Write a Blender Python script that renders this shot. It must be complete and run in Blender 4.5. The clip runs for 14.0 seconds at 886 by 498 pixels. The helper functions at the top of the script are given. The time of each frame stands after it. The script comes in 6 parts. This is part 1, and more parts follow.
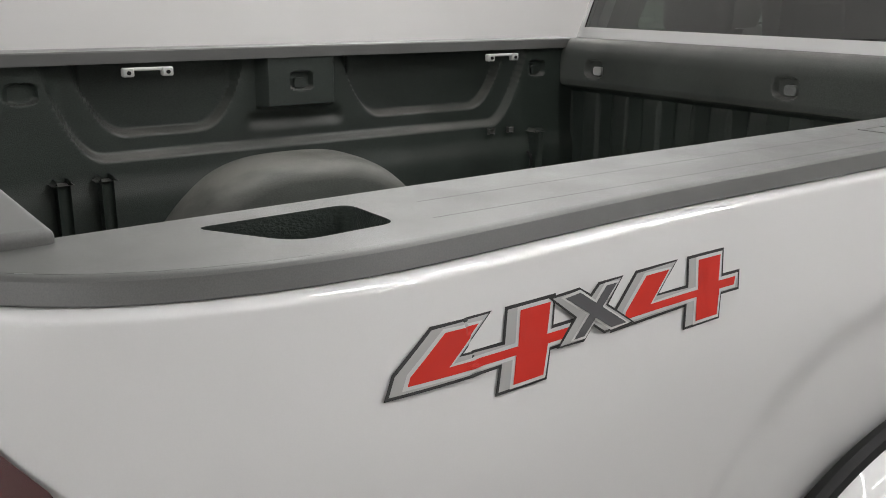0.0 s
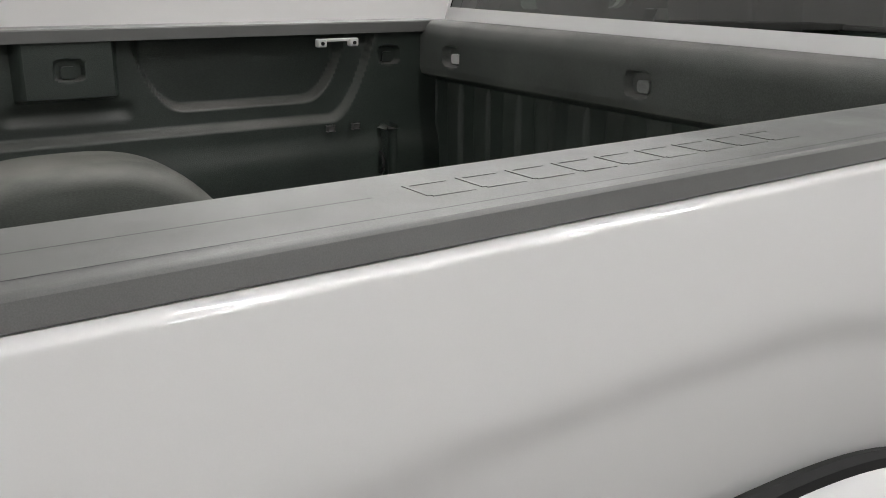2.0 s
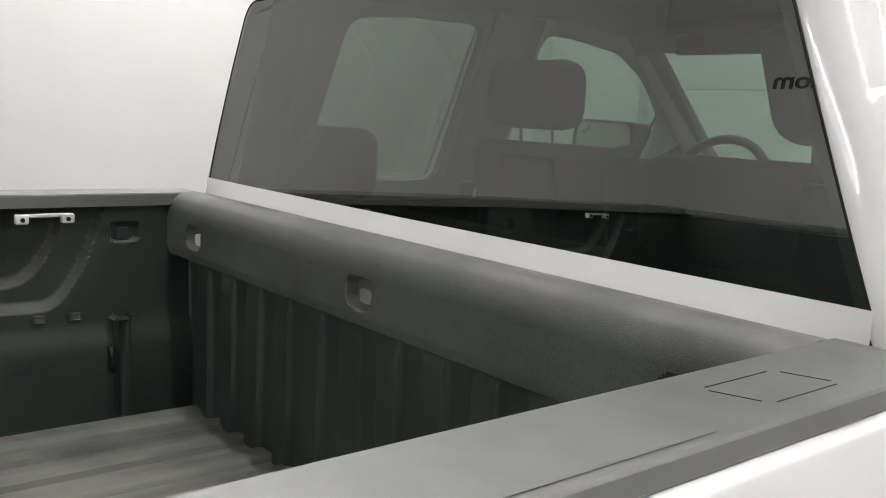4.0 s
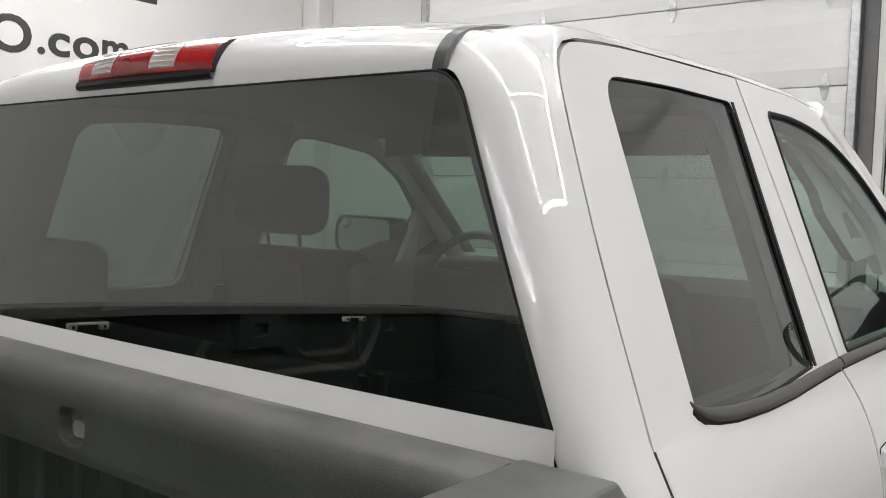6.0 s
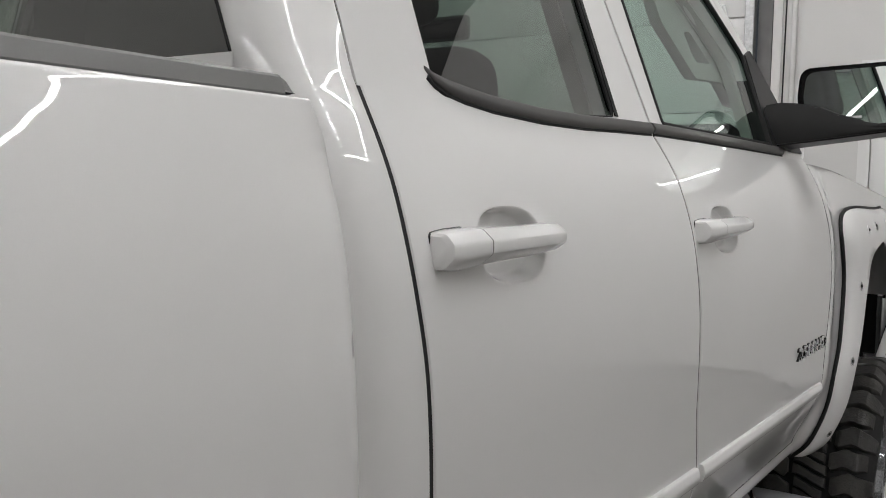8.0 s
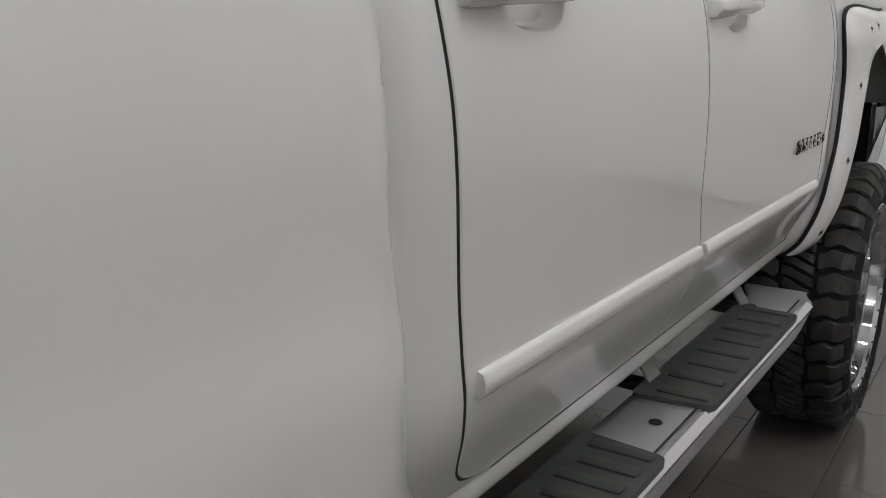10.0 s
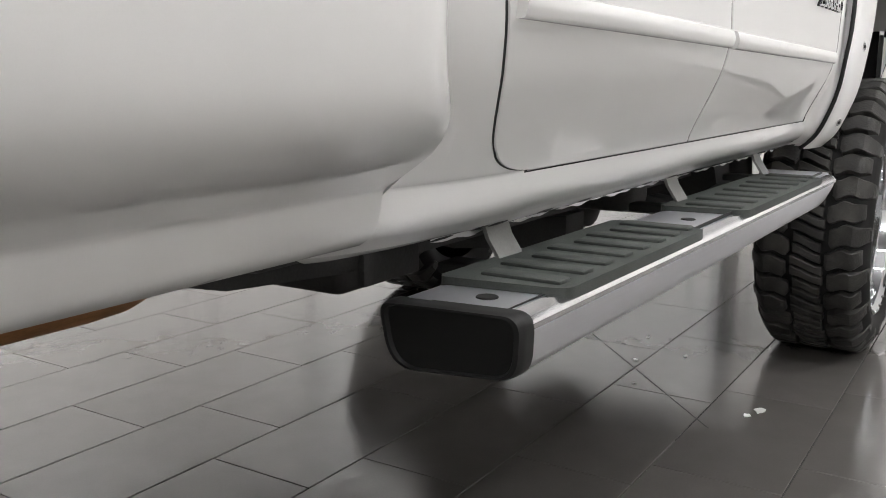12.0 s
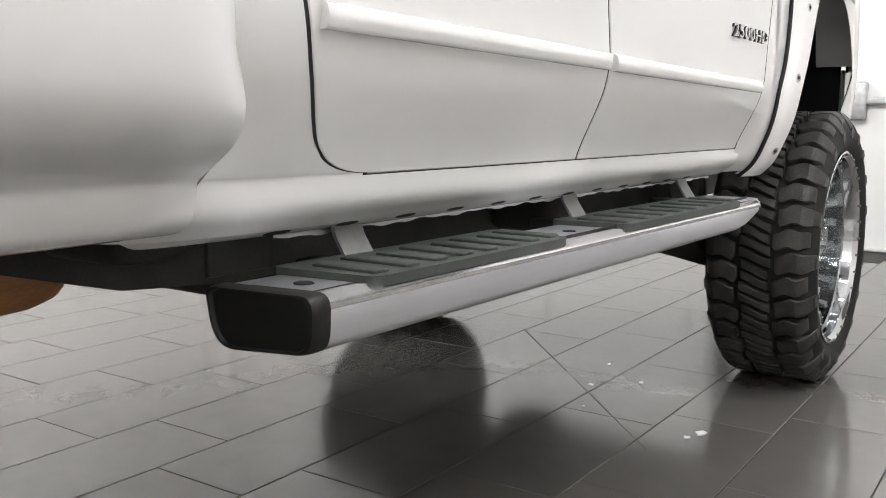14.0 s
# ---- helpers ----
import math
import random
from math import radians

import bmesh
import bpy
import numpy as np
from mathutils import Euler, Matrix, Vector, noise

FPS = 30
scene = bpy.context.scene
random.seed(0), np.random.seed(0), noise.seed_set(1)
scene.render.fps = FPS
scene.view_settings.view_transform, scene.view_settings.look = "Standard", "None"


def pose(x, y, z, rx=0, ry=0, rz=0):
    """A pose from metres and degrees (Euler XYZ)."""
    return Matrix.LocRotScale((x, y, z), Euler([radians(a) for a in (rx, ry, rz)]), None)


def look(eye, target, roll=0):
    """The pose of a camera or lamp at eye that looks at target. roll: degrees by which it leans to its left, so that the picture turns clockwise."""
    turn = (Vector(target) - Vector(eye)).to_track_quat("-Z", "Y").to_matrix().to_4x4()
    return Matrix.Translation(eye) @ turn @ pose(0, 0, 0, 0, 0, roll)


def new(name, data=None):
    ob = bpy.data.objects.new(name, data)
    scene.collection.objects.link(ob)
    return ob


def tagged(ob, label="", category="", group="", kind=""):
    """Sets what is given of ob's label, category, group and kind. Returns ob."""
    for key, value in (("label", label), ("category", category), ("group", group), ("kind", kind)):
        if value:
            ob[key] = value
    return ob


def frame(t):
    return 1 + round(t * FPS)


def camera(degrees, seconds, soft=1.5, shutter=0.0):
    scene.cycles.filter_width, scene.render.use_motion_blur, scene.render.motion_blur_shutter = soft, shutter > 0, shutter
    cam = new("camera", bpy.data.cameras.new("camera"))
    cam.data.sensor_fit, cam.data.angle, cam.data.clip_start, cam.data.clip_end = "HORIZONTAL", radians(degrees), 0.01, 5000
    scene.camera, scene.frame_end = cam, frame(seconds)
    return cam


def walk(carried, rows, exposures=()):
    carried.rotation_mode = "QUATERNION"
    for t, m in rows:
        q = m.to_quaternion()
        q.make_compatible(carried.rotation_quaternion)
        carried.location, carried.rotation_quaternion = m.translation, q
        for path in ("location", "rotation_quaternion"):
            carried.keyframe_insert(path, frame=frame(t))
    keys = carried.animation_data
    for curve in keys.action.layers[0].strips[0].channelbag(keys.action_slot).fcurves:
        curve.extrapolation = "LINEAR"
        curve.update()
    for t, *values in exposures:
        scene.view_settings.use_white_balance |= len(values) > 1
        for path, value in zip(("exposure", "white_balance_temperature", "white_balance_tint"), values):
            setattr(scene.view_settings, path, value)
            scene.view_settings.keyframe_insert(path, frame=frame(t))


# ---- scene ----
cam = camera(52.0, 14.0, soft=0.95)
PATH = [
    (0, (1.428, 0.415, 1.779), (-0.121, 1.558, 1.237), 0.6),
    (0.5, (1.349, 0.503, 1.79), (-0.202, 1.62, 1.201), 1.0),
    (1, (1.348, 0.661, 1.801), (-0.204, 1.76, 1.182), 0.8),
    (1.5, (1.38, 0.887, 1.801), (-0.18, 1.982, 1.197), 0.8),
    (2, (1.405, 1.083, 1.782), (-0.157, 2.183, 1.192), 0.8),
    (2.2, (1.403, 1.173, 1.778), (-0.168, 2.265, 1.196), 0.7),
    (4.3, (1.286, 1.732, 1.902), (-0.216, 3.033, 1.679), 2.7),
    (4.5, (1.271, 1.735, 1.931), (-0.192, 3.086, 1.749), 2.7),
    (5, (1.254, 1.755, 1.96), (-0.139, 3.187, 1.849), 2.5),
    (5.5, (1.306, 1.754, 1.973), (-0.011, 3.255, 1.871), 2.2),
    (6, (1.378, 1.8, 1.927), (0.141, 3.368, 1.828), 2.0),
    (6.5, (1.445, 1.92, 1.836), (0.259, 3.528, 1.745), 1.7),
    (7, (1.499, 2.014, 1.748), (0.338, 3.64, 1.66), 1.3),
    (7.5, (1.517, 2.048, 1.649), (0.377, 3.688, 1.557), 1.2),
    (8, (1.515, 2.072, 1.545), (0.395, 3.724, 1.418), 1.3),
    (8.2, (1.516, 2.069, 1.521), (0.402, 3.724, 1.38), 1.4),
    (10.3, (1.475, 2.029, 1.405), (0.42, 3.654, 0.909), 0.2),
    (10.5, (1.465, 2.006, 1.365), (0.409, 3.63, 0.866), -0.0),
    (11, (1.436, 2.004, 1.228), (0.386, 3.63, 0.724), 0.3),
    (11.5, (1.43, 2.031, 1.099), (0.388, 3.665, 0.605), 0.4),
    (12, (1.452, 2.012, 0.984), (0.396, 3.67, 0.615), 0.1),
    (12.5, (1.471, 2.008, 0.905), (0.409, 3.672, 0.587), 0.2),
    (13, (1.51, 2.006, 0.886), (0.438, 3.671, 0.606), 0.2),
    (13.5, (1.647, 2.041, 0.939), (0.558, 3.696, 0.663), 0.3),
    (14, (1.714, 2.065, 0.942), (0.597, 3.7, 0.663), 0.4),
]
EXPOSURES = [(0, 0.24), (2.2, 0.18), (4.3, 0.60), (4.6, 0.52), (5.2, 0.20), (6, 0.18), (6.5, 0.15), (7.5, -0.06), (8.2, -0.04), (10.3, -0.02), (10.6, 0.06), (11.5, 0.88), (12.5, 1.31), (13, 1.50), (13.5, 1.46), (14, 1.33)]
walk(cam, [(t, look(eye, target, roll)) for t, eye, target, roll in PATH], EXPOSURES)

# ---- light ----
world = bpy.data.worlds.new("world")
scene.world = world
world.use_nodes = True
world.node_tree.nodes["Background"].inputs[0].default_value = (0.75, 0.8, 0.9, 1)
world.node_tree.nodes["Background"].inputs[1].default_value = 0.05
LED_POWER = 62.0


# ---- materials ----
def material(name, colour, rough=0.5, metal=0.0, coat=0.0, spec=0.5, var=0.0, scale=8.0, fine=0.0, fscale=200.0, bump=0.0, bscale=300.0,
             tint=None, rvar=0.0, emit=0.0, random_var=0.0, stretch=(1, 1, 1), coat_rough=0.002, up_tone=None):
    """A procedural surface: base colour varied at two scales, roughness variation, fine relief."""
    m = bpy.data.materials.new(name)
    m.use_nodes = True
    t = m.node_tree
    b = t.nodes["Principled BSDF"]
    b.inputs["Roughness"].default_value = rough
    b.inputs["Metallic"].default_value = metal
    b.inputs["Coat Weight"].default_value = coat
    b.inputs["Coat Roughness"].default_value = coat_rough
    b.inputs["Coat IOR"].default_value = 1.6
    b.inputs["Specular IOR Level"].default_value = spec
    b.inputs["Base Color"].default_value = (*colour, 1)
    if emit:
        b.inputs["Emission Color"].default_value = (*colour, 1)
        b.inputs["Emission Strength"].default_value = emit
    co = t.nodes.new("ShaderNodeTexCoord")
    mp = t.nodes.new("ShaderNodeMapping")
    mp.inputs["Scale"].default_value = stretch
    t.links.new(co.outputs["Object"], mp.inputs[0])

    def tex(s, detail=4.0):
        n = t.nodes.new("ShaderNodeTexNoise")
        n.inputs["Scale"].default_value = s
        n.inputs["Detail"].default_value = detail
        t.links.new(mp.outputs[0], n.inputs["Vector"])
        return n.outputs["Fac"]

    if var or fine or random_var:
        last = None
        for amount, s in ((var, scale), (fine, fscale)):
            if not amount:
                continue
            r = t.nodes.new("ShaderNodeMapRange")
            r.inputs["From Min"].default_value, r.inputs["From Max"].default_value = 0.3, 0.7
            r.inputs["To Min"].default_value, r.inputs["To Max"].default_value = 1 - amount, 1 + amount
            t.links.new(tex(s), r.inputs["Value"])
            if last is None:
                last = r.outputs[0]
            else:
                mu = t.nodes.new("ShaderNodeMath")
                mu.operation = "MULTIPLY"
                t.links.new(last, mu.inputs[0])
                t.links.new(r.outputs[0], mu.inputs[1])
                last = mu.outputs[0]
        if random_var:
            oi = t.nodes.new("ShaderNodeObjectInfo")
            r = t.nodes.new("ShaderNodeMapRange")
            r.inputs["To Min"].default_value, r.inputs["To Max"].default_value = 1 - random_var, 1 + random_var
            t.links.new(oi.outputs["Random"], r.inputs["Value"])
            if last is None:
                last = r.outputs[0]
            else:
                mu = t.nodes.new("ShaderNodeMath")
                mu.operation = "MULTIPLY"
                t.links.new(last, mu.inputs[0])
                t.links.new(r.outputs[0], mu.inputs[1])
                last = mu.outputs[0]
        mix = t.nodes.new("ShaderNodeMix")
        mix.data_type = "RGBA"
        mix.blend_type = "MULTIPLY"
        mix.inputs[0].default_value = 1
        mix.inputs[6].default_value = (*colour, 1)
        t.links.new(last, mix.inputs[7])
        out = mix.outputs[2]
        if tint:
            ramp = t.nodes.new("ShaderNodeMapRange")
            ramp.inputs["From Min"].default_value, ramp.inputs["From Max"].default_value = 0.5, 0.72
            t.links.new(tex(scale * 0.6), ramp.inputs["Value"])
            mx = t.nodes.new("ShaderNodeMix")
            mx.data_type = "RGBA"
            t.links.new(ramp.outputs[0], mx.inputs[0])
            t.links.new(out, mx.inputs[6])
            mx.inputs[7].default_value = (*tint, 1)
            out = mx.outputs[2]
        if up_tone:
            # a second, paler colour on what faces up, in patches
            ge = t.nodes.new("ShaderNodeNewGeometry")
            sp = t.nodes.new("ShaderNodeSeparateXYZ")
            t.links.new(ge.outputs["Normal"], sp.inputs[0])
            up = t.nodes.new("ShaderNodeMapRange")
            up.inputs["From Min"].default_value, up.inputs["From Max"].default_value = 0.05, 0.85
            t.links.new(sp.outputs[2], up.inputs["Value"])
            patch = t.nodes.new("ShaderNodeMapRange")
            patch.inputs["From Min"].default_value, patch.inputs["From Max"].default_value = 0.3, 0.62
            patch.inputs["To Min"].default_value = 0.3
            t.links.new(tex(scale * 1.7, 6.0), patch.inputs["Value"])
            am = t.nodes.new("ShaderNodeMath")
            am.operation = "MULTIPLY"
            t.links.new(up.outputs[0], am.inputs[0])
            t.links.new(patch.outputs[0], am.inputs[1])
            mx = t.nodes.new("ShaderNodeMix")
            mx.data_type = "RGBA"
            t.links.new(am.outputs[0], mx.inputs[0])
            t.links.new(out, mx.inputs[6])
            mx.inputs[7].default_value = (*up_tone, 1)
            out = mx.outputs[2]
        t.links.new(out, b.inputs["Base Color"])
    if rvar:
        r = t.nodes.new("ShaderNodeMapRange")
        r.inputs["From Min"].default_value, r.inputs["From Max"].default_value = 0.3, 0.7
        r.inputs["To Min"].default_value, r.inputs["To Max"].default_value = max(0.02, rough - rvar), rough + rvar
        t.links.new(tex(scale * 2.3), r.inputs["Value"])
        t.links.new(r.outputs[0], b.inputs["Roughness"])
    if bump:
        bp = t.nodes.new("ShaderNodeBump")
        bp.inputs["Strength"].default_value = bump
        bp.inputs["Distance"].default_value = 0.002
        t.links.new(tex(bscale, 2.0), bp.inputs["Height"])
        t.links.new(bp.outputs[0], b.inputs["Normal"])
    return m


def glass(name, tint, rough=0.0, gloss=0.075):
    """A thin tinted pane: what lies behind shows through in the tint, and the gloss grows towards grazing view."""
    m = bpy.data.materials.new(name)
    m.use_nodes = True
    t = m.node_tree
    t.nodes.remove(t.nodes["Principled BSDF"])
    a = t.nodes.new("ShaderNodeBsdfTransparent")
    a.inputs[0].default_value = (*tint, 1)
    g = t.nodes.new("ShaderNodeBsdfGlossy")
    g.inputs["Roughness"].default_value = rough
    w = t.nodes.new("ShaderNodeLayerWeight")
    w.inputs["Blend"].default_value = 0.5
    e = t.nodes.new("ShaderNodeMath")
    e.operation = "POWER"
    e.inputs[1].default_value = 5.0
    t.links.new(w.outputs["Facing"], e.inputs[0])
    f = t.nodes.new("ShaderNodeMapRange")
    f.inputs["To Min"].default_value, f.inputs["To Max"].default_value = gloss, 1.0
    t.links.new(e.outputs[0], f.inputs["Value"])
    x = t.nodes.new("ShaderNodeMixShader")
    t.links.new(f.outputs[0], x.inputs[0])
    t.links.new(a.outputs[0], x.inputs[1])
    t.links.new(g.outputs[0], x.inputs[2])
    t.links.new(x.outputs[0], t.nodes["Material Output"].inputs[0])
    return m


WHITE = material("white_paint", (0.79, 0.785, 0.775), 0.32, coat=1.0, spec=0.12, var=0.01, scale=3, fine=0.008, fscale=900)
CAP = material("black_grained_plastic", (0.126, 0.127, 0.121), 0.40, spec=0.5, var=0.08, scale=7, fine=0.10, fscale=1100, bump=0.10, bscale=2400, rvar=0.06)
LINER = material("sprayed_bed_liner", (0.029, 0.038, 0.032), 0.46, spec=0.5, var=0.3, scale=4, up_tone=(0.12, 0.118, 0.107), stretch=(1, 0.6, 1.2), fine=0.25, fscale=350, bump=0.5, bscale=520, rvar=0.08)
HEAD = material("pale_sprayed_panel", (0.078, 0.086, 0.078), 0.5, spec=0.5, var=0.25, scale=4, fine=0.25, fscale=330, bump=0.5, bscale=520, rvar=0.08, tint=(0.098, 0.104, 0.095), up_tone=(0.20, 0.195, 0.185))
DUSTY = material("dusty_bed_liner", (0.052, 0.058, 0.051), 0.6, var=0.35, scale=5, fine=0.25, fscale=300, bump=0.5, bscale=500, up_tone=(0.21, 0.205, 0.185), stretch=(1, 0.5, 1.5))
BLACK = material("black_plastic", (0.012, 0.012, 0.012), 0.42, spec=0.3, var=0.1, scale=12, fine=0.1, fscale=500)
GLOSS_BLACK = material("gloss_black", (0.008, 0.008, 0.008), 0.16, spec=0.35, var=0.05, scale=12)
RUBBER = material("black_rubber", (0.011, 0.011, 0.011), 0.65, spec=0.3, var=0.15, scale=20, fine=0.15, fscale=400)
GREY_TRIM = material("grey_satin_trim", (0.085, 0.083, 0.08), 0.45, var=0.06, scale=10, fine=0.06, fscale=600)
DARK = material("dark_cavity", (0.01, 0.01, 0.01), 0.8, var=0.2, scale=10)
UNDER = material("undercoated_steel", (0.022, 0.022, 0.021), 0.6, var=0.4, scale=9, fine=0.2, fscale=160, bump=0.3, bscale=160)
TYRE = material("tyre_rubber", (0.030, 0.029, 0.0275), 0.5, spec=0.4, var=0.3, scale=14, fine=0.3, fscale=260, bump=0.9, bscale=150, tint=(0.058, 0.055, 0.049))
CHROME = material("chrome", (0.56, 0.57, 0.58), 0.06, metal=1.0, var=0.02, scale=20)
POLISH = material("polished_aluminium", (0.82, 0.82, 0.84), 0.16, metal=1.0, var=0.03, scale=8)
ALU = material("brushed_aluminium", (0.72, 0.725, 0.765), 0.38, metal=1.0, var=0.015, scale=6, fine=0.02, fscale=160, stretch=(1, 0.05, 1), rvar=0.02)
STEEL = material("galvanised_steel", (0.50, 0.51, 0.51), 0.45, metal=0.8, var=0.15, scale=25, fine=0.1, fscale=150, rvar=0.1)
PAD = material("step_pad_rubber", (0.046, 0.053, 0.048), 0.55, var=0.2, scale=16, fine=0.15, fscale=400, bump=0.2, bscale=500)
RED = material("decal_red", (0.66, 0.024, 0.011), 0.4, coat=0.2, spec=0.3, var=0.02, scale=30)
SILVER = material("decal_silver", (0.45, 0.45, 0.44), 0.3, coat=0.5, var=0.02, scale=30)
PALE = material("decal_pale_edge", (0.66, 0.66, 0.64), 0.3, coat=0.5, var=0.02, scale=30)
CHARCOAL = material("decal_charcoal", (0.075, 0.075, 0.08), 0.3, coat=0.5, var=0.02, scale=30)
INK = material("decal_black", (0.012, 0.012, 0.012), 0.3, coat=0.5, var=0.02, scale=30)
LENS_RED = material("red_lamp_lens", (0.50, 0.008, 0.010), 0.12, coat=1.0, var=0.15, scale=60)
LENS_DARK = material("dark_red_lamp_lens", (0.07, 0.005, 0.006), 0.12, coat=1.0, var=0.2, scale=60)
LENS_DEEP = material("deep_red_lamp_lens", (0.30, 0.007, 0.008), 0.12, coat=1.0, var=0.2, scale=60)
LENS_CLEAR = material("clear_lamp_lens", (0.62, 0.50, 0.47), 0.1, coat=1.0, var=0.2, scale=90, stretch=(1, 1, 6))
RUST = material("rusty_tan_shield", (0.44, 0.20, 0.075), 0.5, var=0.25, scale=10, fine=0.15, fscale=200, tint=(0.30, 0.13, 0.05), stretch=(1, 0.4, 1))
WALL = material("white_wall_paint", (0.69, 0.68, 0.665), 0.55, var=0.015, scale=1.5, fine=0.015, fscale=120, bump=0.06, bscale=180)
DOORWHITE = material("white_door_paint", (0.80, 0.795, 0.785), 0.4, var=0.02, scale=3, fine=0.01, fscale=160)
CEIL = material("grey_ceiling_paint", (0.18, 0.18, 0.18), 0.8, var=0.05, scale=2, fine=0.02, fscale=60)
LETTER = material("dark_grey_lettering", (0.035, 0.035, 0.035), 0.5, var=0.03, scale=8)
JAMB = material("grey_weather_seal", (0.13, 0.128, 0.125), 0.5, var=0.08, scale=8, fine=0.05, fscale=200)
TILE = material("grey_porcelain_tile", (0.116, 0.109, 0.102), 0.15, spec=0.6, var=0.05, scale=7, fine=0.025, fscale=160, random_var=0.06, rvar=0.04)
GROUT = material("dark_grout", (0.028, 0.027, 0.025), 0.8, var=0.2, scale=10, fine=0.2, fscale=200)
CLOTH = material("grey_seat_cloth", (0.034, 0.033, 0.032), 0.85, var=0.1, scale=10, fine=0.15, fscale=500, bump=0.2, bscale=900)
CLOTH_DARK = material("dark_seat_cloth", (0.022, 0.025, 0.024), 0.85, var=0.1, scale=10, fine=0.15, fscale=500)
HEADLINER = material("light_grey_headliner", (0.20, 0.195, 0.185), 0.9, var=0.03, scale=8, fine=0.05, fscale=400)
PILLAR = material("pale_grey_pillar_trim", (0.46, 0.45, 0.43), 0.7, var=0.03, scale=8, fine=0.04, fscale=400)
DASH = material("dark_dash_plastic", (0.035, 0.035, 0.036), 0.55, var=0.1, scale=10, fine=0.1, fscale=500)
LED = material("white_led_tube", (1.0, 0.99, 0.99), 0.5, emit=LED_POWER)
GLASS_DARK = glass("privacy_glass", (0.30, 0.35, 0.32), gloss=0.225)
GLASS_REAR = glass("rear_privacy_glass", (0.37, 0.48, 0.40), gloss=0.31)
GLASS_FRONT = glass("green_tinted_glass", (0.62, 0.75, 0.69), gloss=0.10)
PLUG = material("grey_rubber_plug", (0.26, 0.27, 0.26), 0.55, var=0.1, scale=40, fine=0.1, fscale=300)
BRACKET = material("grey_painted_bracket", (0.17, 0.17, 0.165), 0.45, var=0.12, scale=18, fine=0.08, fscale=300)
MIRROR = material("mirror_silver", (0.80, 0.84, 0.82), 0.01, metal=1.0)


# ---- mesh helpers ----
def hermite(xs, ys):
    """A smooth curve through the points (Catmull-Rom tangents)."""
    xs, ys = list(xs), list(ys)
    n = len(xs)
    d = []
    for i in range(n):
        a, b = max(0, i - 1), min(n - 1, i + 1)
        d.append((ys[b] - ys[a]) / (xs[b] - xs[a]))

    def f(x):
        if x <= xs[0]:
            return ys[0] + d[0] * (x - xs[0])
        if x >= xs[-1]:
            return ys[-1] + d[-1] * (x - xs[-1])
        i = max(k for k in range(n - 1) if xs[k] <= x)
        h = xs[i + 1] - xs[i]
        s = (x - xs[i]) / h
        return ((1 + 2 * s) * (1 - s) ** 2 * ys[i] + s * (1 - s) ** 2 * h * d[i] + s * s * (3 - 2 * s) * ys[i + 1] + s * s * (s - 1) * h * d[i + 1])
    return f


def smoothstep(a, b, x):
    s = min(1.0, max(0.0, (x - a) / (b - a)))
    return s * s * (3 - 2 * s)


def thing(name, label, category, at=(0, 0, 0), group="", kind=""):
    ob = new(name)
    ob.location = at
    return tagged(ob, label, category, group, kind)


def part(name, bm, mat, parent=None, label="", angle=40, flat=False):
    """Link a bmesh as one mesh object under a thing or a part."""
    bmesh.ops.remove_doubles(bm, verts=bm.verts, dist=1e-5)
    bmesh.ops.recalc_face_normals(bm, faces=bm.faces)
    me = bpy.data.meshes.new(name)
    bm.to_mesh(me)
    bm.free()
    for m in (mat if isinstance(mat, (list, tuple)) else [mat]):
        me.materials.append(m)
    if not flat:
        me.polygons.foreach_set("use_smooth", [True] * len(me.polygons))
        me.set_sharp_from_angle(angle=radians(angle))
    ob = new(name, me)
    if parent is not None:
        ob.parent = parent
        at = Vector((0, 0, 0))
        p = parent
        while p is not None:
            at += p.location
            p = p.parent
        ob.location = -at
    if label:
        ob["label"] = label
    return ob


def grid(fn, us, vs, close=False):
    bm = bmesh.new()
    rows = [[bm.verts.new(fn(u, v)) for v in vs] for u in us]
    n = len(us) - (0 if close else 1)
    for i in range(n):
        a, b = rows[i], rows[(i + 1) % len(us)]
        for j in range(len(vs) - 1):
            bm.faces.new((a[j], a[j + 1], b[j + 1], b[j]))
    return bm


def lin(a, b, n):
    return [a + (b - a) * i / (n - 1) for i in range(n)]


def loft(sections, caps=True, bm=None):
    """Closed sections (lists of points of one length) joined in order."""
    bm = bm or bmesh.new()
    rows = [[bm.verts.new(p) for p in s] for s in sections]
    n = len(rows[0])
    for a, b in zip(rows, rows[1:]):
        for j in range(n):
            bm.faces.new((a[j], a[(j + 1) % n], b[(j + 1) % n], b[j]))
    if caps:
        bm.faces.new(rows[0][::-1])
        bm.faces.new(rows[-1])
    return bm


def box(x0, x1, y0, y1, z0, z1, bevel=0.0, seg=2, bm=None):
    bm = bm or bmesh.new()
    r = bmesh.ops.create_cube(bm, size=1)
    vs = r["verts"]
    for v in vs:
        v.co = Vector(((x0 + x1) / 2 + v.co.x * (x1 - x0), (y0 + y1) / 2 + v.co.y * (y1 - y0), (z0 + z1) / 2 + v.co.z * (z1 - z0)))
    if bevel:
        es = list({e for v in vs for e in v.link_edges})
        bmesh.ops.bevel(bm, geom=es, offset=bevel, segments=seg, profile=0.5, affect="EDGES")
    return bm


